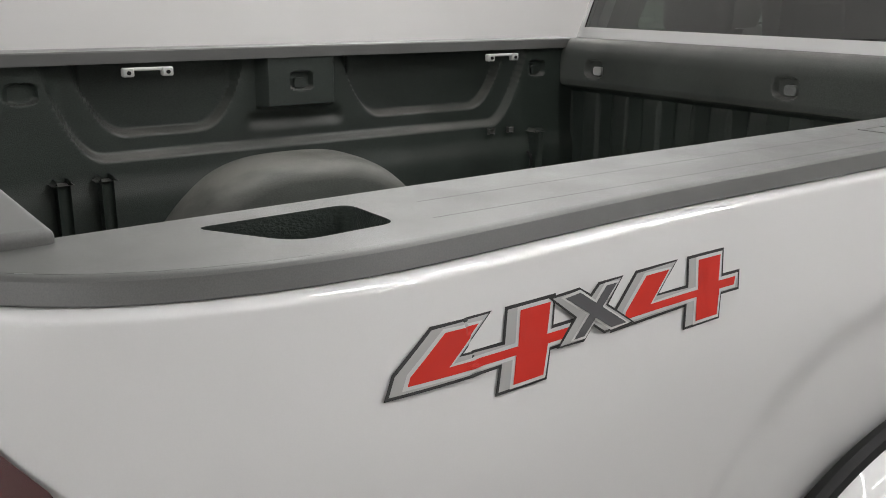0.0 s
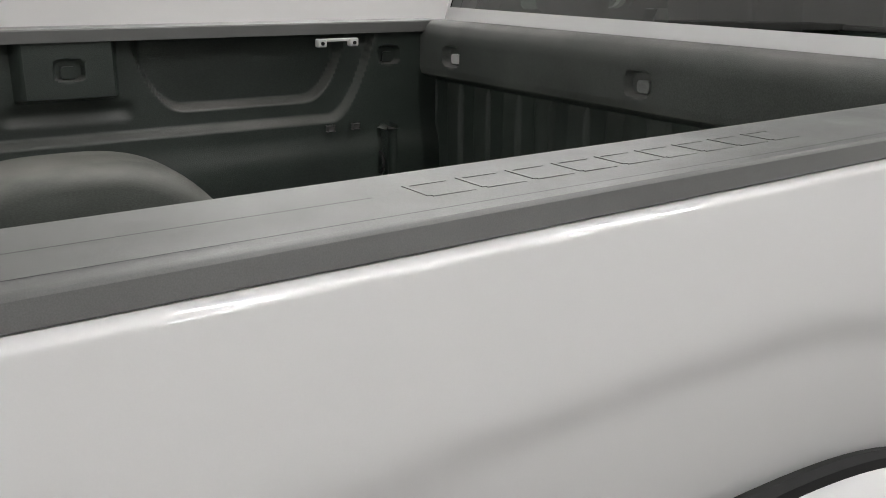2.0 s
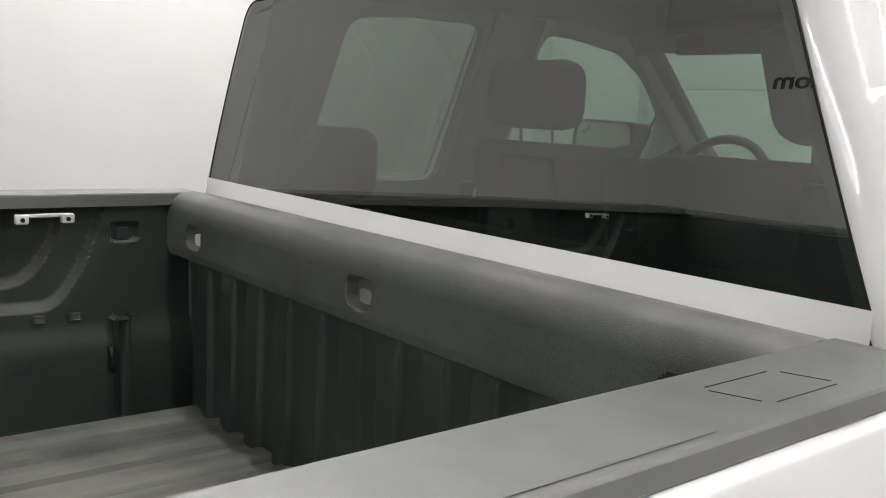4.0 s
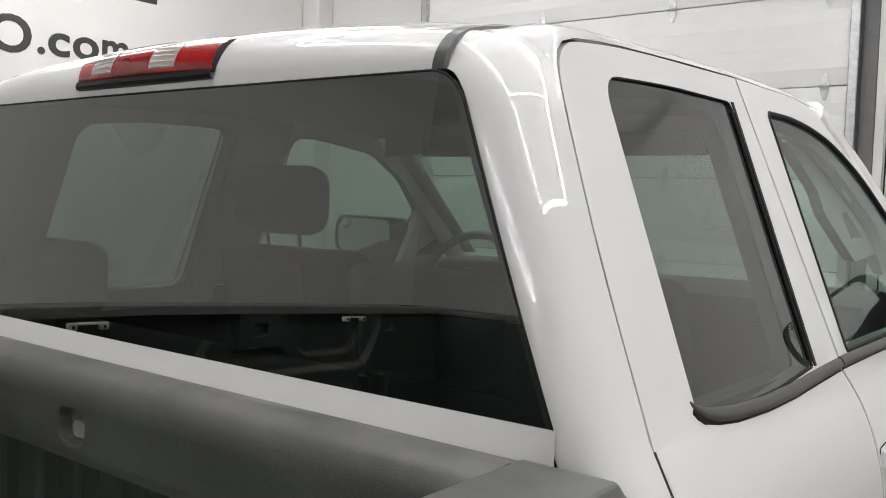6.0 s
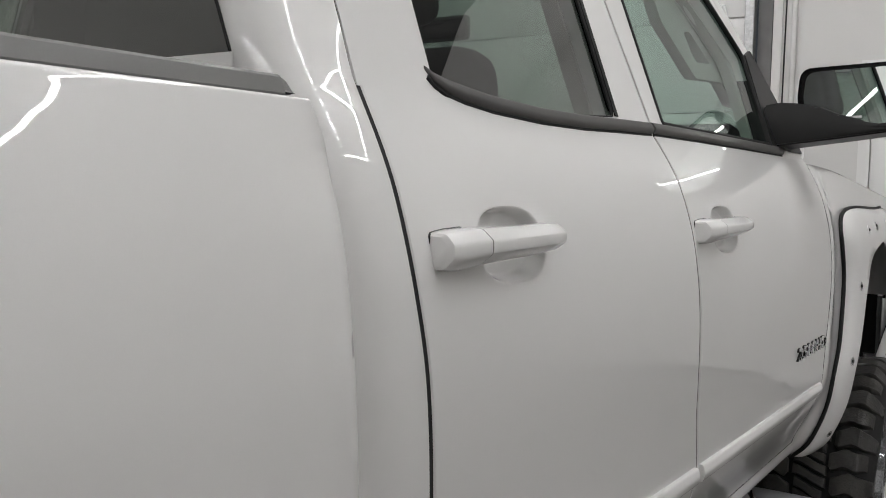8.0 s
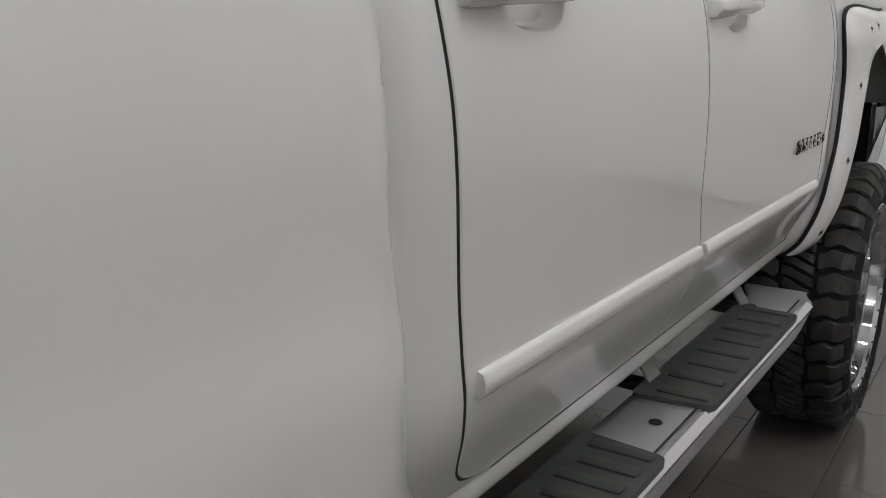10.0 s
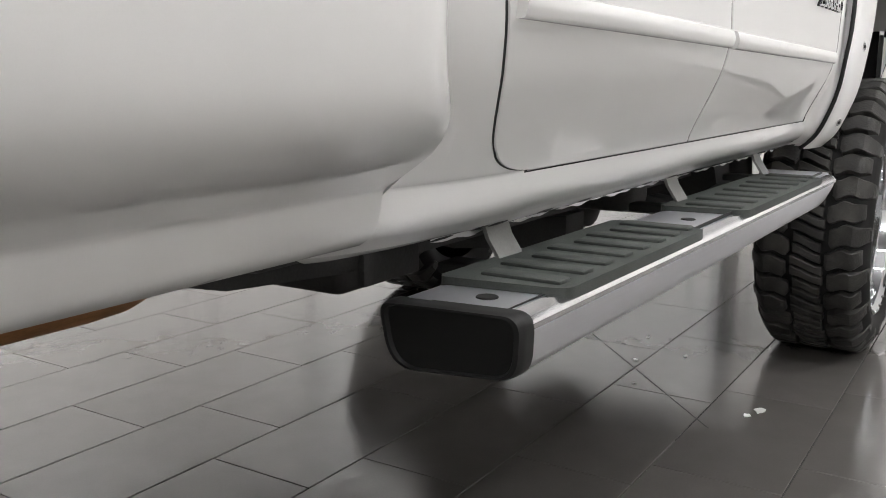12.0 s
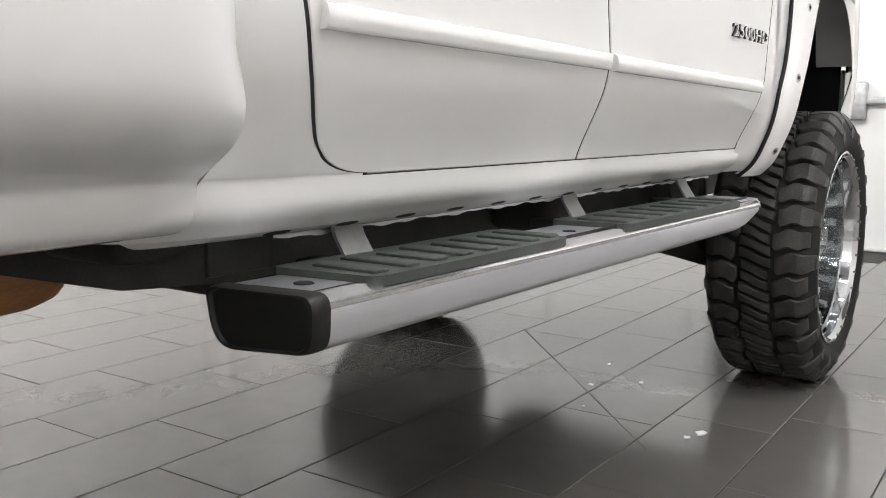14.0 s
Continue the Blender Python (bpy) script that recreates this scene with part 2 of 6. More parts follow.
def tube(points, r, n=10, closed=False, bm=None):
    bm = bm or bmesh.new()
    pts = [Vector(p) for p in points]
    rows = []
    up = Vector((0.13, 0.21, 0.97)).normalized()
    for i, p in enumerate(pts):
        a = pts[i - 1] if (i or closed) else p
        b = pts[(i + 1) % len(pts)] if (i < len(pts) - 1 or closed) else p
        d = (b - a).normalized()
        s = d.cross(up)
        if s.length < 1e-3:
            s = d.cross(Vector((1, 0, 0)))
        s.normalize()
        w = s.cross(d)
        rows.append([bm.verts.new(p + r * (math.cos(k * math.tau / n) * s + math.sin(k * math.tau / n) * w)) for k in range(n)])
    pairs = list(zip(rows, rows[1:])) + ([(rows[-1], rows[0])] if closed else [])
    for a, b in pairs:
        for j in range(n):
            bm.faces.new((a[j], a[(j + 1) % n], b[(j + 1) % n], b[j]))
    if not closed:
        bm.faces.new(rows[0][::-1])
        bm.faces.new(rows[-1])
    return bm


def lathe(profile, centre, n=64, axis="x", bm=None, close=False):
    """Turn (across, radius) pairs round an axis through centre."""
    bm = bm or bmesh.new()
    c = Vector(centre)
    rows = []
    for k in range(n):
        a = k * math.tau / n
        row = []
        for u, r in profile:
            if axis == "x":
                row.append(bm.verts.new(c + Vector((u, r * math.cos(a), r * math.sin(a)))))
            elif axis == "y":
                row.append(bm.verts.new(c + Vector((r * math.cos(a), u, r * math.sin(a)))))
            else:
                row.append(bm.verts.new(c + Vector((r * math.cos(a), r * math.sin(a), u))))
        rows.append(row)
    m = len(profile)
    for k in range(n):
        a, b = rows[k], rows[(k + 1) % n]
        for j in range(m if close else m - 1):
            bm.faces.new((a[j], a[(j + 1) % m], b[(j + 1) % m], b[j]))
    return bm


def rounded(points, r, n=5):
    """Round the corners of a closed 2D outline; r is one radius or one for each corner."""
    out = []
    m = len(points)
    for i in range(m):
        p, a, b = Vector(points[i]), Vector(points[i - 1]), Vector(points[(i + 1) % m])
        ra = r[i] if isinstance(r, (list, tuple)) else r
        if ra <= 0:
            out.append(tuple(p))
            continue
        da, db = (a - p), (b - p)
        k = min(ra, da.length * 0.48, db.length * 0.48)
        s, e = p + da.normalized() * k, p + db.normalized() * k
        for j in range(n + 1):
            t = j / n
            out.append(tuple((1 - t) ** 2 * s + 2 * t * (1 - t) * p + t * t * e))
    return out


def fill(outline, holes, to3d, bm=None):
    """A flat sheet with holes in 2D, carried into space by to3d."""
    bm = bm or bmesh.new()
    edges = []
    for loop in [outline, *holes]:
        vs = [bm.verts.new((p[0], p[1], 0)) for p in loop]
        for i in range(len(vs)):
            edges.append(bm.edges.new((vs[i], vs[(i + 1) % len(vs)])))
    bmesh.ops.triangle_fill(bm, edges=edges, use_beauty=True, use_dissolve=False, normal=(0, 0, 1))
    for v in bm.verts:
        v.co = Vector(to3d(v.co.x, v.co.y))
    return bm


def slab(outline, holes, to3d, back, bm=None):
    """A sheet with holes and depth: to3d for its face, back for its rear, with walls round every edge."""
    out = bm or bmesh.new()

    def add(src):
        me = bpy.data.meshes.new("tmp")
        src.to_mesh(me)
        src.free()
        out.from_mesh(me)
        bpy.data.meshes.remove(me)
    add(fill(outline, holes, to3d))
    add(fill(outline, holes, back))
    w = bmesh.new()
    for loop in [outline, *holes]:
        a = [w.verts.new(to3d(*p)) for p in loop]
        b = [w.verts.new(back(*p)) for p in loop]
        for i in range(len(loop)):
            j = (i + 1) % len(loop)
            w.faces.new((a[i], a[j], b[j], b[i]))
    add(w)
    return out


def lettering(body, size, m, depth, mat, name, parent=None, spread=1.0, width=0.0, bold=0.0):
    """Words in the built-in font as a solid mesh, standing in the plane of the pose m."""
    cu = bpy.data.curves.new(name, "FONT")
    cu.body, cu.size, cu.extrude, cu.space_character = body, size, depth, spread
    cu.resolution_u = 4
    cu.offset = size * (0.022 + bold)
    tmp = bpy.data.objects.new(name, cu)
    scene.collection.objects.link(tmp)
    me = bpy.data.meshes.new_from_object(tmp.evaluated_get(bpy.context.evaluated_depsgraph_get()))
    bpy.data.objects.remove(tmp)
    if width:
        xs = [v.co.x for v in me.vertices]
        lo, k = min(xs), width / (max(xs) - min(xs))
        for v in me.vertices:
            v.co.x = (v.co.x - lo) * k
    me.transform(m)
    me.materials.clear()
    me.materials.append(mat)
    ob = new(name, me)
    if parent is not None:
        ob.parent = parent
        ob.location = -parent.location
    return ob


# ---- room ----
X_LEFT, X_RIGHT, Y_FRONT, Y_REAR, Z_CEIL = -6.7, 7.2, 9.45, -7.0, 5.7


def room():
    t = 0.2
    tagged(part("floor", box(X_LEFT - t, X_RIGHT + t, Y_REAR - t, Y_FRONT + t, -0.25, -0.006), GROUT), "dark grout bed under grey porcelain floor tiles", "floor", kind="structure")
    tagged(part("wall_left", box(X_LEFT - t, X_LEFT, Y_REAR - t, Y_FRONT + t, -0.006, Z_CEIL), WALL), "plain white painted workshop wall with dark lettering", "wall", kind="structure")
    tagged(part("wall_right", box(X_RIGHT, X_RIGHT + t, Y_REAR - t, Y_FRONT + t, -0.006, Z_CEIL), WALL), "plain white painted workshop wall", "wall", kind="structure")
    tagged(part("wall_rear", box(X_LEFT, X_RIGHT, Y_REAR - t, Y_REAR, -0.006, Z_CEIL), WALL), "plain white painted workshop wall with dark lettering", "wall", kind="structure")
    o = [(X_LEFT, -0.006), (X_RIGHT, -0.006), (X_RIGHT, Z_CEIL), (X_LEFT, Z_CEIL)]
    gate = [(-5.06, -0.001), (-0.42, -0.001), (-0.42, 4.45), (-5.06, 4.45)]
    pdoor = [(0.26, -0.001), (1.36, -0.001), (1.36, 2.55), (0.26, 2.55)]
    tagged(part("wall_front", slab(o, [gate, pdoor], lambda x, z: (x, Y_FRONT, z), lambda x, z: (x, Y_FRONT + t, z)), WALL, flat=True),
           "white painted wall round an overhead door", "wall", kind="structure")
    tagged(part("ceiling", box(X_LEFT - t, X_RIGHT + t, Y_REAR - t, Y_FRONT + t, Z_CEIL, Z_CEIL + 0.2), CEIL), "plain grey workshop ceiling", "ceiling", kind="structure")
    # pilaster with a rounded white downpipe in the far corner
    tagged(part("column", box(X_LEFT, X_LEFT + 0.28, Y_FRONT - 0.25, Y_FRONT, 0, Z_CEIL, 0.03, 3), WALL), "white painted corner column", "column", kind="structure")
    bb = part("baseboard", box(-0.16, 0.20, Y_FRONT - 0.012, Y_FRONT - 0.001, 0.0, 0.07, 0.003), WALL)
    tagged(bb, "low white baseboard along the wall", "baseboard", kind="structure")


def overhead_door():
    d = thing("garage_door", "white sectional overhead door with steel hinges, closed", "garage door", (-2.74, Y_FRONT, 0))
    h = 0.743
    for i in range(6):
        z0, z1 = i * h + 0.006, (i + 1) * h - 0.002
        bm = box(-5.0, -0.56, Y_FRONT - 0.03, Y_FRONT + 0.02, z0, z1, 0.006, 2)
        for k in range(1, 4):
            zz = z0 + k * h / 4
            box(-5.0, -0.56, Y_FRONT - 0.0325, Y_FRONT - 0.029, zz - 0.05, zz + 0.05, 0.002, 1, bm)
        part("panel", bm, DOORWHITE, d)
    for i in range(1, 6):
        for x in (-4.84, -3.486, -2.13, -0.80):
            bm = box(x - 0.035, x + 0.035, Y_FRONT - 0.046, Y_FRONT - 0.033, i * h - 0.03, i * h + 0.03, 0.004)
            loft([[(x - 0.035, Y_FRONT - 0.042, i * h + s * 0.03), (x + 0.035, Y_FRONT - 0.042, i * h + s * 0.03), (x + 0.035, Y_FRONT - 0.034, i * h + s * 0.03), (x - 0.035, Y_FRONT - 0.034, i * h + s * 0.03)] if k == 0 else
                  [(x - 0.01, Y_FRONT - 0.042, i * h + s * 0.11), (x + 0.01, Y_FRONT - 0.042, i * h + s * 0.11), (x + 0.01, Y_FRONT - 0.034, i * h + s * 0.11), (x - 0.01, Y_FRONT - 0.034, i * h + s * 0.11)]
                  for s in (1,) for k in (0, 1)], True, bm)
            loft([[(x - 0.035, Y_FRONT - 0.042, i * h - 0.03), (x + 0.035, Y_FRONT - 0.042, i * h - 0.03), (x + 0.035, Y_FRONT - 0.034, i * h - 0.03), (x - 0.035, Y_FRONT - 0.034, i * h - 0.03)],
                  [(x - 0.01, Y_FRONT - 0.042, i * h - 0.11), (x + 0.01, Y_FRONT - 0.042, i * h - 0.11), (x + 0.01, Y_FRONT - 0.034, i * h - 0.11), (x - 0.01, Y_FRONT - 0.034, i * h - 0.11)]], True, bm)
            tube([(x - 0.045, Y_FRONT - 0.048, i * h), (x + 0.045, Y_FRONT - 0.048, i * h)], 0.011, 8, bm=bm)
            part("hinge", bm, STEEL, d)
    for x0 in (-0.62, -5.0):
        bm = box(x0, x0 + 0.07, Y_FRONT - 0.075, Y_FRONT - 0.068, 0.02, 4.4)
        box(x0 + 0.066, x0 + 0.072, Y_FRONT - 0.075, Y_FRONT - 0.002, 0.02, 4.4, 0, 2, bm)
        box(x0 - 0.002, x0 + 0.004, Y_FRONT - 0.075, Y_FRONT - 0.05, 0.02, 4.4, 0, 2, bm)
        part("track", bm, STEEL, d)
    for x0, x1 in ((-0.53, -0.42), (-5.06, -4.93)):
        part("weather_seal", box(x0, x1, Y_FRONT - 0.02, Y_FRONT + 0.1, 0, 4.45, 0.006), JAMB, d)
    tr = part("trim", box(-0.415, -0.345, Y_FRONT - 0.022, Y_FRONT - 0.001, 0, 4.5, 0.004), WALL)
    tagged(tr, "white vertical trim beside the overhead door", "trim", kind="structure")
    tr = part("trim", box(-0.275, -0.235, Y_FRONT - 0.035, Y_FRONT - 0.001, 0, Z_CEIL, 0.012, 3), WALL)
    tagged(tr, "white painted conduit running up the wall", "conduit", kind="structure")
    c = part("cable", tube([(-0.325, Y_FRONT - 0.03, 0.6), (-0.322, Y_FRONT - 0.03, 2.0), (-0.315, Y_FRONT - 0.03, 3.6), (-0.30, Y_FRONT - 0.03, 4.5)], 0.006, 6), BLACK)
    tagged(c, "thin black cable hanging down the white wall", "cable")


def exit_door():
    d = thing("exit_door", "white steel exit door with a grey push bar, closed", "door", (0.81, Y_FRONT, 0))
    o = [(0.24, 0.002), (1.38, 0.002), (1.38, 2.58), (0.24, 2.58)]
    i = [(0.32, 0.006), (1.30, 0.006), (1.30, 2.50), (0.32, 2.50)]
    part("door_frame", slab(o, [i], lambda x, z: (x, Y_FRONT - 0.03, z), lambda x, z: (x, Y_FRONT + 0.15, z)), DOORWHITE, d, flat=True)
    part("leaf", box(0.325, 1.295, Y_FRONT + 0.0, Y_FRONT + 0.045, 0.012, 2.495, 0.003), DOORWHITE, d)
    bm = box(0.345, 0.465, Y_FRONT - 0.085, Y_FRONT, 0.97, 1.25, 0.02, 3)
    part("latch_case", bm, STEEL, d, "grey metal latch case")
    part("push_bar", box(0.46, 1.26, Y_FRONT - 0.07, Y_FRONT - 0.02, 1.085, 1.135, 0.012, 3), STEEL, d, "long grey push bar")
    part("threshold", box(0.33, 1.29, Y_FRONT - 0.06, Y_FRONT + 0.1, 0.0, 0.012, 0.003), STEEL, d)


def wall_signs():
    s = thing("wall_sign", "dark grey lettering reading AUTO.com on white wall", "sign", (X_LEFT, 5.8, 3.1))
    up = Matrix(((0, 0, 1, X_LEFT + 0.004), (1, 0, 0, 0), (0, 1, 0, 0), (0, 0, 0, 1)))
    for body, size, y, z, w in (("A", 0.46, 4.50, 3.10, 0.36), ("U", 0.46, 4.87, 3.11, 0.33), ("T", 0.46, 5.225, 3.13, 0.32), ("O", 0.46, 5.565, 3.145, 0.385),
                                (".", 0.42, 6.005, 3.17, 0.07), ("c", 0.42, 6.105, 3.175, 0.21), ("o", 0.42, 6.345, 3.18, 0.265), ("m", 0.42, 6.645, 3.19, 0.285)):
        lettering(body, size, Matrix.Translation((0, y, z)) @ up, 0.004, LETTER, "letter", s, width=w)
    part("mark", box(X_LEFT + 0.001, X_LEFT + 0.006, 6.5, 7.24, 3.83, 4.35, 0.002, 1), LETTER, s)
    r = thing("wall_sign", "dark grey lettering reading AUTO.com on white wall", "sign", (-3.6, Y_REAR, 3.43))
    back = Matrix(((-1, 0, 0, 0), (0, 0, 1, Y_REAR + 0.004), (0, 1, 0, 0), (0, 0, 0, 1)))
    lettering("AUTO", 0.46, Matrix.Translation((-2.6, 0, 3.43)) @ back, 0.004, LETTER, "letter", r)
    lettering(".com", 0.40, Matrix.Translation((-3.95, 0, 3.48)) @ back, 0.004, LETTER, "letter", r)


def lamps():
    """Rectangular frames of white light tubes under the ceiling."""
    z = 4.65
    # last frame: unseen fill lamp added to brighten the rear
    for x0, x1, y0, y1, bars in ((-2.0, 4.5, 2.5, 5.0, (0.3, 3.0)), (-5.2, -3.6, 3.4, 7.2, ()), (-0.3, 3.6, -6.3, -3.7, ())):
        f = thing("light_frame", "rectangular frame of white LED tubes under ceiling, inferred lamps and added fill", "ceiling light", ((x0 + x1) / 2, (y0 + y1) / 2, z), "light frames under the ceiling")
        xs = [x0, *bars, x1]
        runs = [((x, y0), (x, y1)) for x in xs] + [((a, y), (b, y)) for y in (y0, y1) for a, b in zip(xs, xs[1:])]
        for p, q in runs:
            p, q = Vector((*p, z)), Vector((*q, z))
            d = (q - p).normalized() * 0.025
            part("light_tube", tube([p + d, q - d], 0.020, 8), LED, f)
        for x in (x0, x1):
            for y in (y0, y1):
                part("hanger", tube([(x, y, z), (x, y, Z_CEIL + 0.002)], 0.003, 5), BLACK, f)


# ---- truck: shared shapes ----
RAIL = 1.63
bed_x = hermite([0.80, 0.812, 0.824, 0.840, 0.866, 0.871, 0.875, 0.885, 0.898, 0.905, 0.915, 0.935, 0.962, 1.018, 1.077, 1.132, 1.168, 1.219, 1.26, 1.33, 1.393, 1.458, 1.507, 1.546, 1.575, 1.588, 1.5955, 1.6015, 1.6040, 1.6053, 1.6061, 1.6067, 1.607],
                [0.852, 0.876, 0.893, 0.901, 0.9065, 0.9080, 0.9115, 0.9280, 0.950, 0.962, 0.978, 1.000, 1.017, 1.029, 1.034, 1.036, 1.034, 1.029, 1.028, 1.029, 1.027, 1.019, 1.0085, 0.9955, 0.9845, 0.9793, 0.9763, 0.9739, 0.9725, 0.9707, 0.9683, 0.9640, 0.957])
cab_low = hermite([0.80, 0.812, 0.823, 0.838, 0.87, 0.89, 0.92, 0.96, 1.0, 1.05, 1.10, 1.16, 1.22, 1.30, 1.38, 1.45, 1.50, 1.55, 1.59, 1.63, 1.66],
                  [0.884, 0.901, 0.917, 0.926, 0.931, 0.938, 0.952, 0.972, 0.99, 1.0025, 1.0055, 1.0078, 1.0112, 1.0142, 1.0128, 1.0052, 0.995, 0.980, 0.963, 0.942, 0.925])


def cab_x(z):
    return cab_low(z) if z < 1.66 else 0.925 - 0.3913 * (z - 1.66)


def bow(y):
    return 0.014 * (1 - smoothstep(0.70, 1.05, y))


def bed_path(d, u):
    """A point of the bed's outline in plan; d: how far out of the rail line, u: 0 at the rear end, 1 at the corner's start, 2 at the front."""
    if u >= 1:
        y = 0.75 + (u - 1) * (2.66 - 0.75)
        return 0.963 + bow(y) + d, y
    a = u * math.pi / 2
    s, c = math.cos(a), math.sin(a)
    e = 2 / 2.3
    return 0.77 + (0.207 + d) * c ** e, 0.75 - (0.30 + 0.8 * d) * s ** e


def lead(z):
    return 0.036 * smoothstep(1.45, 0.95, z)


def front_edge(y, z, k):
    """The bed's front edge bends in round a wide radius; k: 0 well behind it, 1 at the edge. Gives y and how far in it lies."""
    turn = 1 - 0.9 * smoothstep(1.545, 1.606, z)
    start, reach = 2.605 + 0.85 * lead(z), 0.085 + 0.033 * smoothstep(1.35, 1.0, z)
    y += (start + reach - 2.66) * turn * k
    e = min(0.13, max(0.0, y - start))
    return y, turn * smoothstep(0.873, 1.04, z) * (0.16 - math.sqrt(0.0256 - e * e))


def bed_out(y, z):
    """How far out the bed's skin stands at y, z."""
    if y >= 0.75:
        z = z - 0.0095 * (y - 0.88) * min(1.0, max(0.0, (z - 1.30) / 0.305))
    r = ((abs(y - 1.52) / 0.64) ** 3.4 + ((z - 0.80) / 0.66) ** 3.4) ** (1 / 3.4)
    d = bed_x(z) - 0.963 - 0.005 * (1 - smoothstep(1.028, 1.075, r))
    if y >= 0.75:
        return 0.963 + bow(y) + d
    s = min(1.0, (0.75 - y) / (0.30 + 0.8 * d))
    return 0.77 + (0.207 + d) * (1 - s ** 2.3) ** (1 / 2.3)


US = [0.0, 0.04, 0.09, 0.15, 0.22, 0.3, 0.38, 0.46, 0.54, 0.62, 0.7, 0.78, 0.85, 0.91, 0.96, 1.0] + [1 + k / 40 for k in range(1, 39)] + [1.96, 1.97, 1.98, 1.988, 1.995, 2.0]
FINE = US[:16] + [1 + k / 130 for k in range(1, 124)] + US[-6:]
REAR_AXLE, FRONT_AXLE, TYRE_R = 1.52, 5.59, 0.494


def arch(y, centre):
    """Height of the wheel opening's edge over y."""
    k = abs(y - centre) / 0.56
    return 0.80 + 0.48 * max(0.0, 1 - k ** 3.2) ** (1 / 2.6) if k < 1 else 0.80


def merge(bm, other):
    me = bpy.data.meshes.new("tmp")
    other.to_mesh(me)
    other.free()
    bm.from_mesh(me)
    bpy.data.meshes.remove(me)
    return bm


def rail_z(y):
    """Top of the bed rail: it climbs a little towards the cab."""
    return 1.627 + 0.0095 * (y - 0.945)


def shoulder(y, z):
    return z + 0.0095 * (y - 0.88) * min(1.0, max(0.0, (z - 1.30) / 0.305)) + 0.003 * (1 - smoothstep(0.85, 1.40, y)) * smoothstep(1.45, 1.59, z)


def truck_bed(truck):
    for s in (1, -1):
        # outer skin with the wheel opening
        def skin(u, v, s=s):
            x, y = bed_path(0, u)
            lo = max(0.812, arch(y, REAR_AXLE)) if u >= 1 else 0.812
            z = lo + (1.609 - lo) * v
            r = ((abs(y - REAR_AXLE) / 0.64) ** 3.4 + ((z - 0.80) / 0.66) ** 3.4) ** (1 / 3.4)
            x, y = bed_path(bed_x(z) - 0.963 - 0.005 * (1 - smoothstep(1.028, 1.075, r)), u)
            yy, d = front_edge(y, z, smoothstep(1.7, 2.0, u)) if u >= 1 else (y, 0.0)
            return (s * (x - d), yy, shoulder(y, z))
        bm = grid(skin, FINE, [(z - 0.812) / 0.797 for z in [0.812, 0.817, 0.822, 0.828, 0.836, 0.85, 0.864, 0.868, 0.871, 0.8735, 0.877, 0.882, 0.889, 0.90, 0.912] + lin(0.925, 1.56, 42) + lin(1.565, 1.585, 5) + lin(1.588, 1.5965, 5) + lin(1.598, 1.602, 6) + lin(1.6025, 1.609, 22)])
        # flange along the front edge, turned in
        def flange(z, k, s=s):
            x, y = bed_path(bed_x(z) - 0.963, 2.0)
            yy, d = front_edge(y, z, 1.0)
            return (s * (x - d - (0, 0.005, 0.035)[k]), yy + (0, 0.003, 0.003)[k], shoulder(y, z))
        g2 = grid(flange, lin(0.812, 1.609, 44), [0, 1, 2])
        me = bpy.data.meshes.new("tmp"); g2.to_mesh(me); g2.free(); bm.from_mesh(me); bpy.data.meshes.remove(me)
        def bottom(u, k, s=s):
            x, y = bed_path(bed_x(0.812) - 0.963, u)
            yy, d = front_edge(y, 0.812, smoothstep(1.7, 2.0, u)) if u >= 1 else (y, 0.0)
            return (s * (x - d - (0, 0.015, 0.04)[k]), yy, max(0.812, arch(y, REAR_AXLE)) - (0, 0.004, 0.0)[k])
        g2 = grid(bottom, US, [0, 1, 2])
        me = bpy.data.meshes.new("tmp"); g2.to_mesh(me); g2.free(); bm.from_mesh(me); bpy.data.meshes.remove(me)
        part("bed_side", bm, WHITE, truck, "glossy white bed side panel")
        # plastic cap on the rail
        RZ = rail_z if s == 1 else (lambda y: RAIL + 0.009)
        line = [bed_path(-0.020, u) for u in US]
        line = [(x, max(y, 0.456)) for x, y in line if x > 0.845 and y < 2.645]
        inset = lambda y: 0.0105 * (1 - smoothstep(0.6, 1.8, y))
        outline = line + [(line[-1][0], 2.648)] + [(0.8295 - inset(y), y) for y in lin(2.648, 0.53, 16)] + [(0.838, line[0][1] + 0.002)]
        pocket = rounded([(0.848, 0.632), (0.847, 0.754), (0.915, 0.754), (0.919, 0.674)], [0.012, 0.014, 0.014, 0.02], 5)
        bm = fill(outline, [pocket], lambda x, y, s=s: (s * x, y, RZ(y)))
        ends = [u for u in US if bed_path(-0.020, u)[0] > 0.845 and bed_path(0, u)[1] < 2.645] + [1 + (2.648 - 0.75) / 1.91]
        prof = [(-0.020, 0.0), (-0.0155, -0.0003), (-0.0138, -0.0012), (-0.0118, -0.0030), (-0.0085, -0.0105), (-0.0060, -0.0170), (-0.0065, -0.0185), (-0.016, -0.0192)]
        merge(bm, grid(lambda u, k, s=s: (s * bed_path(prof[k][0], u)[0], bed_path(prof[k][0], u)[1], RZ(bed_path(0, u)[1]) + prof[k][1] * (1 - 0.15 * (1 - smoothstep(0.85, 1.40, bed_path(0, u)[1])))), ends, range(len(prof))))
        inner = [(0.8295, 0.0), (0.8265, -0.003), (0.8255, -0.03), (0.836, -0.031)]
        merge(bm, grid(lambda y, k, s=s: (s * (inner[k][0] - inset(y)), y, RZ(y) + inner[k][1]), lin(2.648, 0.53, 16), range(4)))
